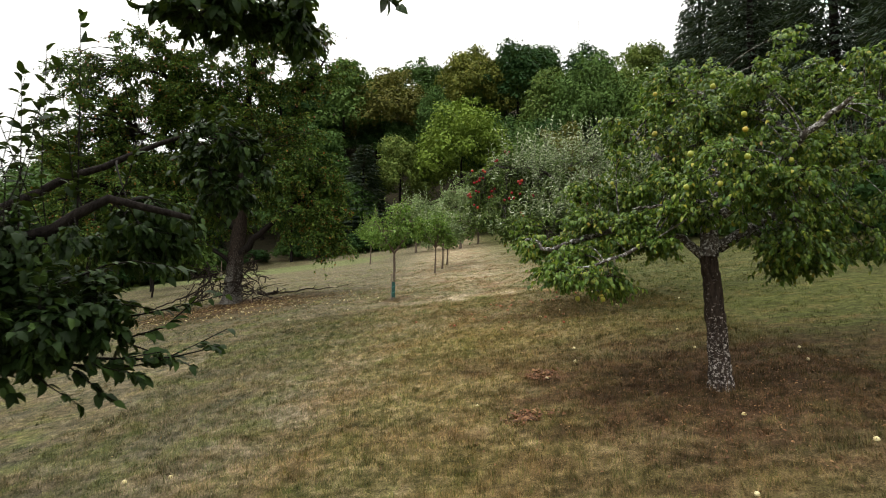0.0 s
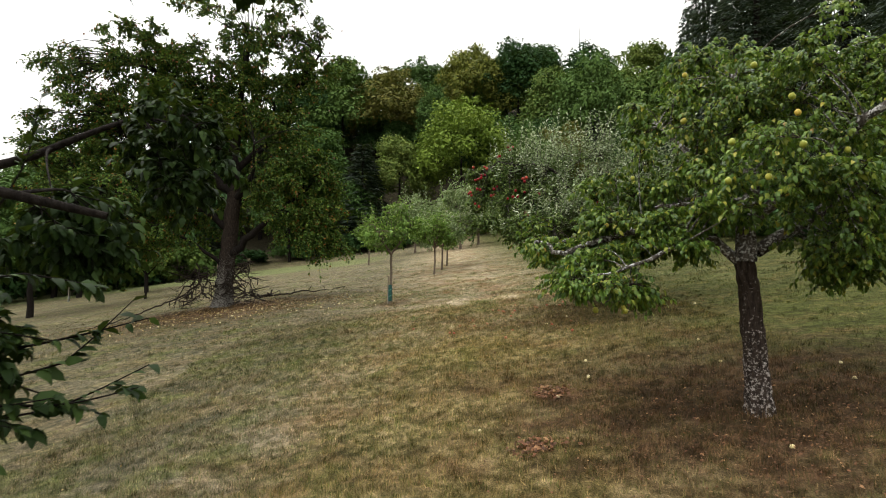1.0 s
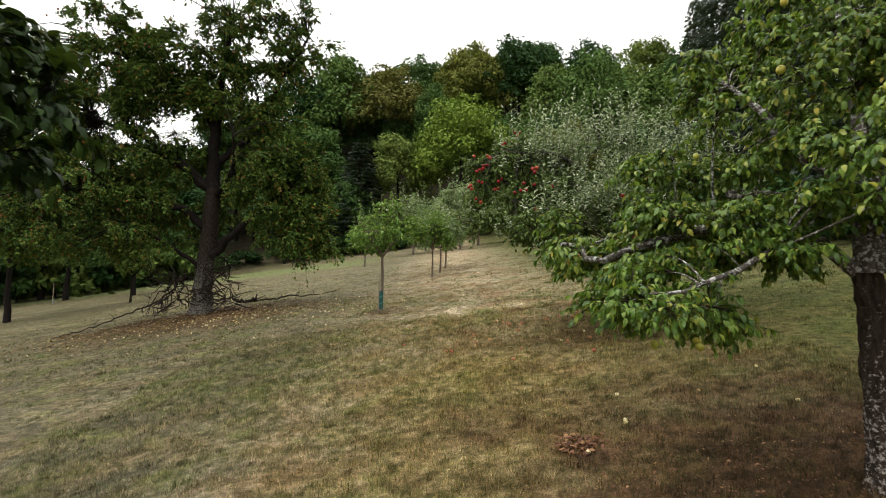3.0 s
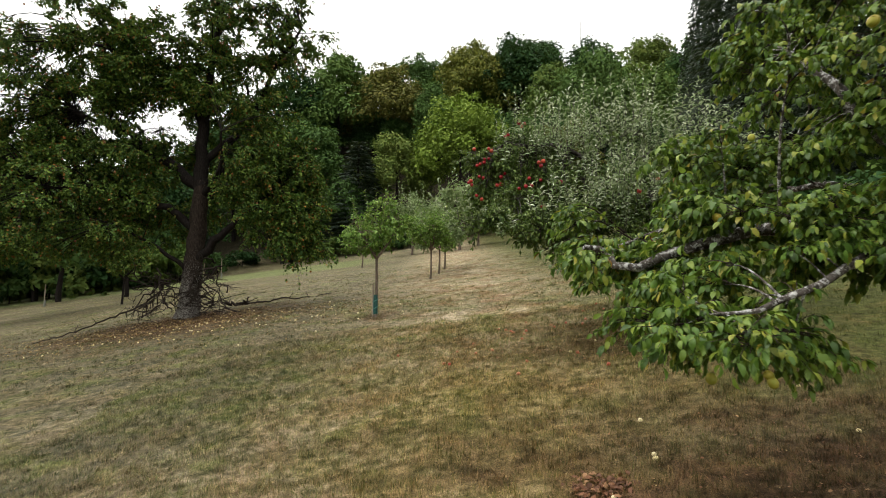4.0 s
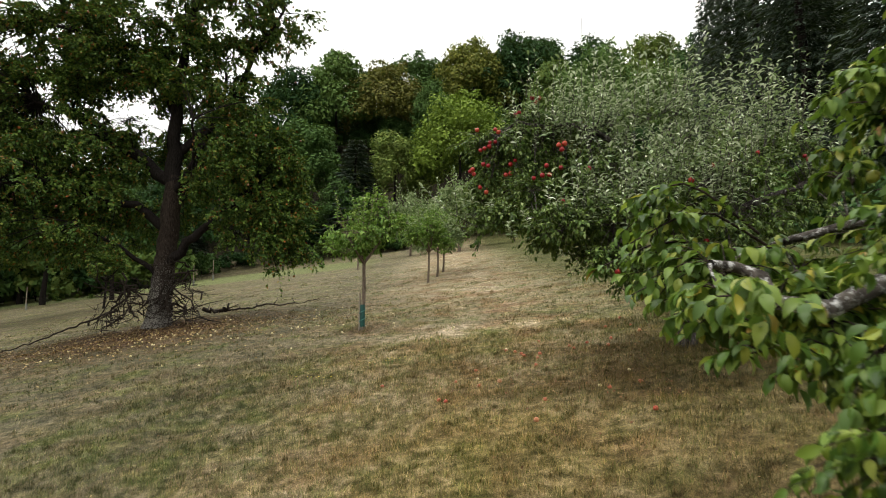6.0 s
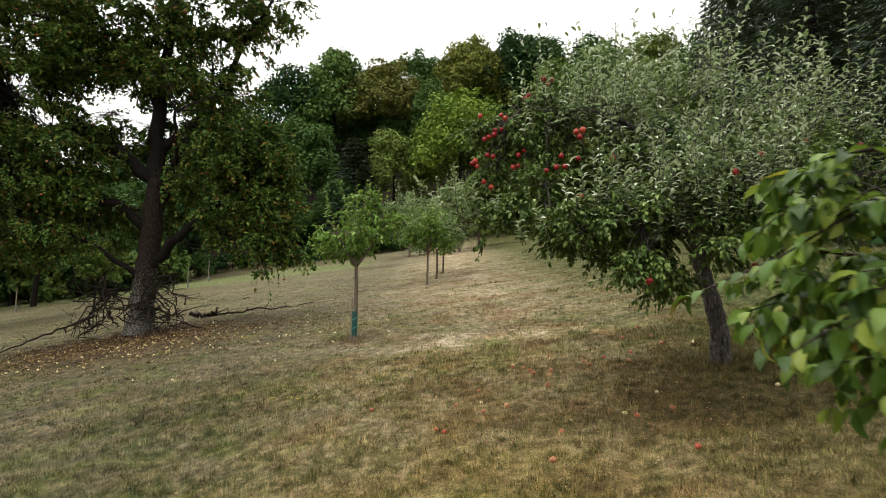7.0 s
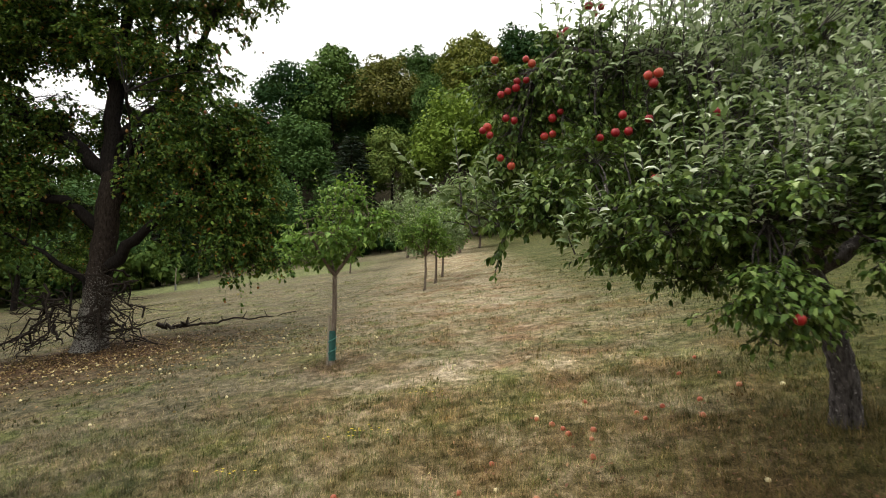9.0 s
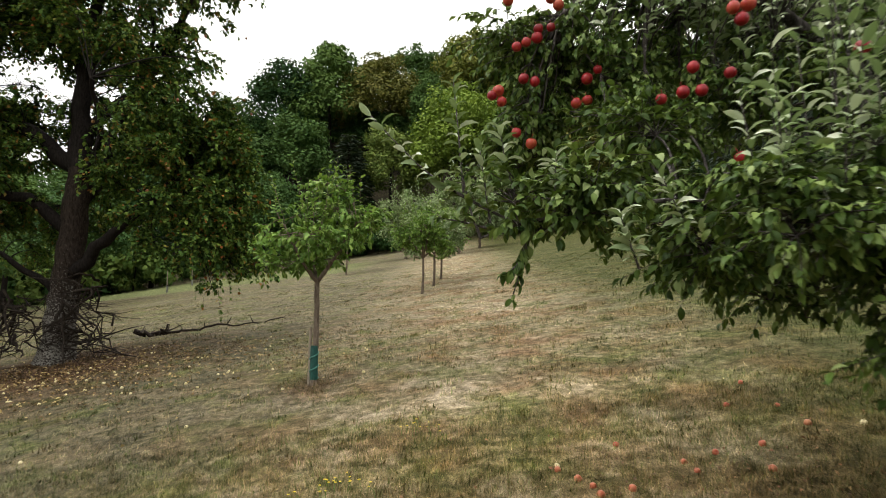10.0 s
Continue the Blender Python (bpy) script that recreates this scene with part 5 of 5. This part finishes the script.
for x, y, s in ((-29, 42, 0.62), (-27.5, 55, 0.55), (-38, 62, 0.7), (-46, 70, 0.8), (-56, 66, 0.8), (-33, 78, 0.75), (-48, 84, 0.8), (-62, 84, 0.85), (-70, 76, 0.8), (-22, 84, 0.7), (-14, 88, 0.6), (-54, 78, 0.8), (-41, 76, 0.7), (-66, 92, 0.9), (-76, 88, 0.9), (-50, 60, 0.6)):
    plant(broad[int(abs(x)) % 5], x, y, s, x * 1.0)
shrub = tagged(new("woodland_shrub"), "low dark green shrub at the edge of the wood", "shrub", "shrubs at the wood's edge")
part("stem", simple_trunk("shrub_stem", 1.6, 0.05, 64), M_BARK_DARK, shrub)
part("crown", wood_crown("shrub_crown", 6.0, 4.2, 55, 36, 2200, 0.36), M_WOOD_LEAF, shrub, kind="stuff", at=pose(0, 0, -0.5))
for k in range(86):
    x = -82 + (k % 34) * 3.9 + rw.normal() * 0.8
    y = (86 + rw.normal() * 1.6) if x > -26 else 86 - 0.28 * (-26 - x) + rw.normal() * 1.5
    if k >= 34:
        x, y = -88 + (k - 34) * 3.2, 64 + (k - 34) * 0.6 + rw.normal()
    if k >= 74:
        x, y = 16.2 + 0.12 * (k - 74) + 1.8 * (k % 2), 19 + (k - 74) * 2.3
    elif k >= 52:
        x, y = -22 + (k - 52) * 2.6 + rw.normal() * 0.5, 93 + rw.normal() * 2
    m = Matrix.LocRotScale((x, y, float(ground_z(x, y))), Euler((0, 0, k)), (1, 1, 0.75 + 0.5 * rw.random()) if k < 34 or k >= 52 else (1.7, 1.7, 1.9))
    if k:
        copy_thing(shrub, m).scale = m.to_scale()
    else:
        shrub.matrix_basis = m


# ---- mast on the hill ----
mast = tagged(new("radio_mast"), "thin grey radio mast standing above the hilltop wood", "mast")
mast.location = (43.5, 178, float(ground_z(43.5, 178)))
v, f = tubes([smooth_path([(0, 0, 0), (0, 0, 33)], 5)], [[0.2, 0.18, 0.15, 0.12, 0.07]], 8)
part("pole", mesh_of("mast_pole", v, f, True), M_METAL, mast)
for h in (20, 26):
    v, f = tubes([smooth_path([(-0.5, 0, h), (0.5, 0, h)], 3)], [[0.04] * 3], 6)
    part("crossbar", mesh_of("mast_crossbar", v, f, True), M_METAL, mast)


# ---- fruit on the trees ----
def hang(me, mat, parent, places, seed, name):
    r = np.random.default_rng(seed)
    base = np.array(parent.location)
    for x, y, z in places:
        at = Matrix.Translation(np.array((x, y - 0.03, z)) - base) @ Euler((r.normal() * 0.35, r.normal() * 0.35, r.random() * 6)).to_matrix().to_4x4() @ Matrix.Scale(0.85 + 0.3 * r.random(), 4)
        part(name, me, mat, parent, at=at)


hang(RED_FRUIT, M_RED_FRUIT, red_tree, RED_AT, 81, "apple")
hang(YELLOW_FRUIT, M_YELLOW_FRUIT, yellow_tree, YELLOW_AT, 82, "fruit")
hang(PEAR_FRUIT, M_PEAR_FRUIT, big_tree, in_lobes([(-13.6, 24.4, 8.0, 3.2, 2.4, 1.9), (-6.3, 24.6, 8.2, 2.0, 1.6, 2.4), (-7.9, 24.8, 13.0, 3.4, 2.6, 2.8), (-13.4, 24.6, 12.4, 2.8, 2.2, 2.2), (-13.0, 24.0, 5.9, 3.0, 2.0, 1.0)], 200, np.random.default_rng(85), 0.3), 86, "pear")


# ---- windfalls in the grass ----
def lie(name, me, mat, x, y, r, label, category, group, lift=0.75, size=0.035):
    ob = part(name, me, mat)
    tagged(ob, label, category, group)
    k = 0.85 + 0.3 * r.random()
    ob.matrix_basis = Matrix.LocRotScale((x, y, gz(x, y) + size * lift * k), Euler((r.normal() * 0.9, r.normal() * 0.9, r.random() * 6)), (k, k, k))
    return ob


rf = np.random.default_rng(83)
for x, y in [(0.18, 13.92), (0.27, 13.79), (1.51, 13.41), (1.29, 12.75), (2.4, 13.69), (2.83, 13.76), (0.43, 14.76), (-0.68, 14.92), (2.61, 12.63), (1.76, 15.47), (1.56, 15.62), (0.74, 14.28), (1.04, 14.42), (2.74, 16.2), (1.45, 15.92), (1.54, 15.77), (2.44, 15.89), (2.41, 16.08), (3.75, 16.97), (3.75, 16.48), (3.81, 17.8), (3.36, 17.25), (2.97, 15.7), (1.95, 16.5), (1.83, 15.67), (3.16, 16.19), (0.75, 15.26), (1.67, 15.1), (1.33, 16.16)]:
    lie("windfall_apple", WINDFALL, M_WINDFALL, x, y, rf, "fallen red apple lying in the short grass", "apple", "windfall apples", 0.3)
PALE = fruit_mesh("pale_windfall", 0.027)
for x, y in [(3.35, 6.63), (1.57, 8.92), (0.46, 7.97), (5.0, 8.08), (5.31, 8.77), (-3.59, 6.79), (-3.08, 6.81), (2.57, 4.94), (4.01, 5.53), (0.74, 14.67), (4.2, 16.37), (4.16, 14.01), (2.3, 13.79), (2.86, 14.33), (1.34, 16.24), (-1.0, 20.87), (-4.84, 22.99), (-3.06, 18.8), (-3.61, 22.07), (-2.2, 20.29), (2.33, 10.48), (2.14, 9.55), (4.35, 10.9), (4.07, 9.53), (2.12, 9.46), (5.6, 13.86), (-5.02, 21.1)]:
    lie("windfall_pear", PALE, M_PALE_FRUIT, x, y, rf, "fallen pale yellow fruit lying in the grass", "fruit", "pale windfalls", 0.2)
for k in range(90):
    a, d = rf.random() * 6.283, abs(rf.normal()) * 2.6
    x, y = -7.6 + 1.35 * d * math.cos(a), 22.6 + d * math.sin(a) * 0.8
    if math.hypot(x + 9.3, y - 25.6) > 0.6:
        lie("windfall_pear", PALE, M_PALE_FRUIT, x, y, rf, "fallen pale yellow fruit lying in the grass", "fruit", "pale windfalls", 0.2)


# ---- brushwood round the old pear tree ----
def dead_branch(r, start, end, radius, parent, side=5, sag=0.15):
    """One dry branch, with its side twigs as pieces under it."""
    start, end = np.array(start, float), np.array(end, float)
    span = np.linalg.norm(end - start)
    mid = (start + end) / 2 + r.normal(size=3) * 0.12 * span - (0, 0, sag * span * 0.3)
    p = smooth_path([start, mid, end], 9)
    p[1:-1] += r.normal(size=(7, 3)) * 0.03 * span
    v, f = tubes([p], [radius * (1 - 0.75 * np.linspace(0, 1, 9))], 6)
    branch = part("dead_branch", mesh_of("dead_branch", v, f, True), M_DEADWOOD, parent)
    for _ in range(side):
        i = r.integers(2, 8)
        q = p[i] + r.normal(size=3) * 0.26 * span * np.array([1, 1, 0.7])
        q[2] = max(q[2], min(p[i][2], 0.03))
        v, f = tubes([smooth_path([p[i], (p[i] + q) / 2 + r.normal(size=3) * 0.04 * span, q], 5)], [radius * 0.55 * (1 - 0.7 * np.linspace(0, 1, 5))], 4)
        part("side_twig", mesh_of("side_twig", v, f, True), M_DEADWOOD, branch)


def brushwood(cx, cy, spread, height, count, seed, label):
    r = np.random.default_rng(seed)
    pile = tagged(new("brushwood_pile"), label, "brushwood")
    pile.location = (cx, cy, gz(cx, cy))
    for k in range(count):
        a = r.random() * 6.283
        s = (r.normal() * 0.3 * spread, r.normal() * 0.2 * spread, height * (0.25 + 0.75 * r.random()))
        e = (math.cos(a) * spread * (0.5 + 0.6 * r.random()), math.sin(a) * spread * 0.6, height * 0.9 * r.random() ** 1.5)
        dead_branch(r, s, e, 0.018 + 0.03 * r.random() ** 2, pile, 6)
    return pile


brushwood(-10.0, 25.0, 1.25, 2.1, 26, 91, "heap of dry dead branches against the pear trunk")
brushwood(-8.5, 25.1, 1.05, 2.1, 28, 92, "heap of dry dead branches beside the pear trunk")


def fallen_branch(points, radius, seed, label):
    r = np.random.default_rng(seed)
    b = np.array([points[0][0], points[0][1], gz(points[0][0], points[0][1])])
    pts = [np.array([x, y, gz(x, y) + h]) - b for x, y, h in points]
    ob = tagged(new("fallen_branch"), label, "branch")
    ob.location = b
    p = smooth_path(pts, 22)
    p[1:-1] += r.normal(size=(20, 3)) * radius * 0.8
    v, f = tubes([p], [radius * (1 - 0.7 * np.linspace(0, 1, 22))], 7)
    part("stem", mesh_of("stem", v, f, True), M_DEADWOOD, ob)
    for i in (5, 9, 13, 17):
        q = p[i] + np.array([r.normal() * 0.3, r.normal() * 0.3, 0.12 + 0.15 * r.random()])
        v, f = tubes([smooth_path([p[i], (p[i] + q) / 2 + r.normal(size=3) * 0.05, q], 5)], [radius * 0.4 * (1 - 0.7 * np.linspace(0, 1, 5))], 5)
        part("side_twig", mesh_of("side_twig", v, f, True), M_DEADWOOD, ob)


fallen_branch([(-8.9, 29.6, 0.08), (-8.0, 29.9, 0.04), (-7.2, 30.2, 0.14), (-6.2, 30.3, 0.08), (-5.0, 30.8, 0.12)], 0.05, 93, "long crooked dead branch lying in the grass")
fallen_branch([(-9.4, 29.5, 0.28), (-9.0, 29.55, 0.06), (-8.6, 29.6, 0.1), (-8.35, 29.6, 0.32)], 0.085, 94, "short forked dark log lying in the grass")
fallen_branch([(-10.4, 25.0, 0.75), (-11.6, 24.6, 0.45), (-12.8, 24.3, 0.18), (-14.0, 24.2, 0.03)], 0.035, 95, "thin dry branch leaning from the brushwood heap")


# ---- trunk guard and stake of the first young tree ----
base = np.array(first_sapling.location)
v, f = tubes([smooth_path([(0.012, 0, 0.12), (0.014, 0, 0.66)], 8)], [[0.062, 0.066, 0.064, 0.067, 0.063, 0.066, 0.064, 0.06]], 14)
guard = part("trunk_guard", mesh_of("trunk_guard", v, f, True), M_GUARD, first_sapling, "dark green plastic trunk guard")
turns = np.linspace(0, 2.5 * 2 * math.pi, 90)
coil = np.stack([0.013 + 0.068 * np.cos(turns), 0.068 * np.sin(turns), 0.14 + 0.5 * turns / turns[-1]], -1)
v, f = tubes([coil], [[0.011] * 90], 6)
part("spiral", mesh_of("guard_spiral", v, f, True), M_GUARD_LIGHT, guard)
v, f = tubes([smooth_path([(-0.07, 0.02, -0.1), (-0.055, 0.02, 0.95)], 5)], [[0.026, 0.026, 0.025, 0.025, 0.023]], 9)
part("stake", mesh_of("tree_stake", v, f, True), M_STAKE, first_sapling, "pale wooden stake")

# ---- stakes of the far young trees ----
for x, y, h in ((-25.0, 70.0, 2.3), (-35.0, 55.5, 2.0), (-23.5, 61.5, 2.0)):
    st = tagged(new("tree_stake"), "slim pale wooden stake standing in the far meadow", "stake", "stakes in the far meadow")
    st.location = (x, y, gz(x, y))
    v, f = tubes([smooth_path([(0, 0, -0.3), (0.02, 0, h)], 4)], [[0.045, 0.042, 0.042, 0.035]], 8)
    part("post", mesh_of("post", v, f, True), M_STAKE, st)
    v, f = tubes([smooth_path([(0.05, 0, 0.02), (0.05, 0, 0.6)], 3)], [[0.09, 0.09, 0.085]], 8)
    part("sleeve", mesh_of("sleeve", v, f, True), M_PALE_SLEEVE, st)


# ---- weed clumps on the far strip ----
for k, (x, y, w) in enumerate(((-39.0, 65.5, 0.42), (-38.2, 67.5, 0.34), (-34.0, 63.0, 0.3))):
    r = np.random.default_rng(140 + k)
    clump = tagged(new("weed_clump"), "low dark green clump of weeds in the mown meadow", "weeds", "weed clumps in the meadow")
    clump.location = (x, y, float(ground_z(x, y)))
    a = r.random((60, 2)) * (6.283, 1.0)
    tips = np.stack([np.cos(a[:, 0]) * w * a[:, 1], np.sin(a[:, 0]) * w * a[:, 1], w * (1.3 - a[:, 1])], -1)
    stems = np.stack([tips * (0.1, 0.1, -0.1), tips * (0.5, 0.5, 0.7), tips], 1)
    v, f = tubes(stems, np.full((60, 3), 0.006), 3)
    part("stalks", mesh_of("weed_stalks", v, f), M_STEM, clump)
    p, d, nn = leaves_on(stems, 6, r, 0.2, 0.2)
    size = 0.14 * (0.6 + 0.7 * r.random(len(p)))
    part("foliage", leaf_mesh("weed_foliage", p, d, nn, size, size * 0.5, LEAF_SMALL), M_BIG_LEAF, clump, kind="stuff")


# ---- grass, fallen leaves, flowers ----
def blades(name, x, y, heading, height, width, r, label):
    """Grass: straws that lean with their tuft, each bent once."""
    n = len(x)
    z = ground_z(x, y) + bumps(x, y) - 0.004
    a, lean = heading + 0.7 * r.normal(size=n), 0.15 + 0.8 * r.random(n)
    h = height * (0.45 + 0.9 * r.random(n))
    w = width * (0.7 + 0.6 * r.random(n))
    b = np.stack([x, y, z], -1)
    side = np.stack([np.cos(a + 1.57), np.sin(a + 1.57), 0 * a], -1) * w[:, None] / 2
    tip = b + np.stack([np.cos(a) * lean * h, np.sin(a) * lean * h, h * (1.15 - 0.75 * lean)], -1)
    v = np.stack([b - side, b + side, tip], 1).reshape(-1, 3)
    ob = part(name, mesh_of(name, v, np.arange(3 * n).reshape(-1, 3)), M_GRASS)
    return tagged(ob, label, "grass", kind="stuff")


def tufted(n, xlo, xhi, ylo, yhi, tuft, spread, r):
    """Places of straws in tufts, and the way each tuft leans."""
    c = max(1, n // tuft)
    cx, cy = xlo + (xhi - xlo) * r.random(c), ylo + (yhi - ylo) * r.random(c)
    k = r.integers(0, c, n)
    way = r.random(c) * 6.283
    wide = 0.5 + 1.0 * r.random(c)
    return cx[k] + r.normal(size=n) * spread * wide[k], cy[k] + r.normal(size=n) * spread * wide[k], way[k]


rg = np.random.default_rng(101)
blades("meadow_grass", *tufted(290000, -5.5, 5.5, 4.3, 18.0, 16, 0.045, rg), 0.085, 0.0055, rg, "short dry meadow grass in straw and green")
blades("meadow_grass", *tufted(120000, -12, 9, 5.5, 26, 16, 0.07, rg), 0.07, 0.009, rg, "short dry meadow grass in straw and green")
blades("meadow_grass", *tufted(70000, -22, 14, 16, 48, 14, 0.13, rg), 0.08, 0.02, rg, "short dry meadow grass farther up the slope")
tx, ty = [], []
for cx, cy, n, sp in ((3.54, 7.54, 500, 0.22), (4.0, 15.05, 900, 0.28), (-9.3, 25.6, 500, 0.5), (-1.75, 20.4, 160, 0.14)):
    a = rg.random(n) * 6.283
    d = 0.16 + abs(rg.normal(size=n)) * sp
    tx.append(cx + np.cos(a) * d), ty.append(cy + np.sin(a) * d)
blades("tall_grass", np.concatenate(tx), np.concatenate(ty), rg.random(2060) * 6.283, 0.17, 0.007, rg, "longer uncut grass round the tree trunks")


def litter(name, cx, cy, sx, sy, n, size, mat, r, label):
    x, y = cx + r.normal(size=n) * sx, cy + r.normal(size=n) * sy
    p = np.stack([x, y, ground_z(x, y) + bumps(x, y) + 0.012 + 0.03 * r.random(n)], -1)
    d = np.stack([r.normal(size=n), r.normal(size=n), 0.3 * r.normal(size=n)], -1)
    nn = np.stack([0.5 * r.normal(size=n), 0.5 * r.normal(size=n), np.ones(n)], -1)
    s = size * (0.6 + 0.7 * r.random(n))
    ob = part(name, leaf_mesh(name, p, d, nn, s, s * 0.6, LEAF_SMALL), mat)
    return tagged(ob, label, "fallen leaves", kind="stuff")


litter("fallen_leaves", -8.6, 23.6, 3.2, 1.6, 5200, 0.065, M_LITTER, rg, "fallen yellow and brown pear leaves under the tree")
litter("fallen_leaves", 3.4, 7.3, 1.3, 1.1, 1800, 0.034, M_LITTER_RED, rg, "fallen reddish brown leaves under the fruit tree")
litter("fallen_leaves", 2.6, 14.6, 1.4, 1.1, 900, 0.034, M_LITTER_RED, rg, "fallen brown leaves under the apple tree")
litter("fallen_leaves", -0.2, 13.5, 3.2, 4.5, 700, 0.03, M_LITTER, rg, "scattered dry leaves in the grass")
for cx, cy in ((1.53, 9.13), (1.01, 7.32)):
    litter("leaf_heap", cx, cy, 0.13, 0.1, 220, 0.065, M_LITTER_RED, rg, "small heap of dead brown leaves in the grass")


def flower_clump(cx, cy, n, seed):
    """Yellow hawkbits: stems with small rayed heads."""
    r = np.random.default_rng(seed)
    top = tagged(new("yellow_flowers"), "clump of small yellow wild flowers in the grass", "flowers", "yellow flower clumps")
    top.location = (cx, cy, gz(cx, cy))
    for _ in range(n):
        x, y, h = r.normal() * 0.13, r.normal() * 0.11, 0.08 + 0.07 * r.random()
        v, f = tubes([smooth_path([(x, y, -0.02), (x + 0.01, y, h / 2), (x + r.normal() * 0.02, y, h)], 4)], [[0.0025] * 4], 4)
        stem = part("stem", mesh_of("flower_stem", v, f), M_STEM, top)
        k = 10
        ang = np.arange(k) / k * 6.283
        e = np.array([v[-4:].mean(0)] * k)
        p = leaf_mesh("flower_head", e, np.stack([np.cos(ang), np.sin(ang), 0.25 + 0 * ang], -1), np.tile([0, 0, 1.0], (k, 1)), np.full(k, 0.017), np.full(k, 0.009), LEAF_CARD)
        part("flower_head", p, M_PETAL, stem)


for k, (x, y) in enumerate(((-0.58, 16.38), (-1.88, 15.53), (0.15, 17.53), (-0.9, 16.2))):
    flower_clump(x, y, (14, 9, 10, 5)[k], 120 + k)
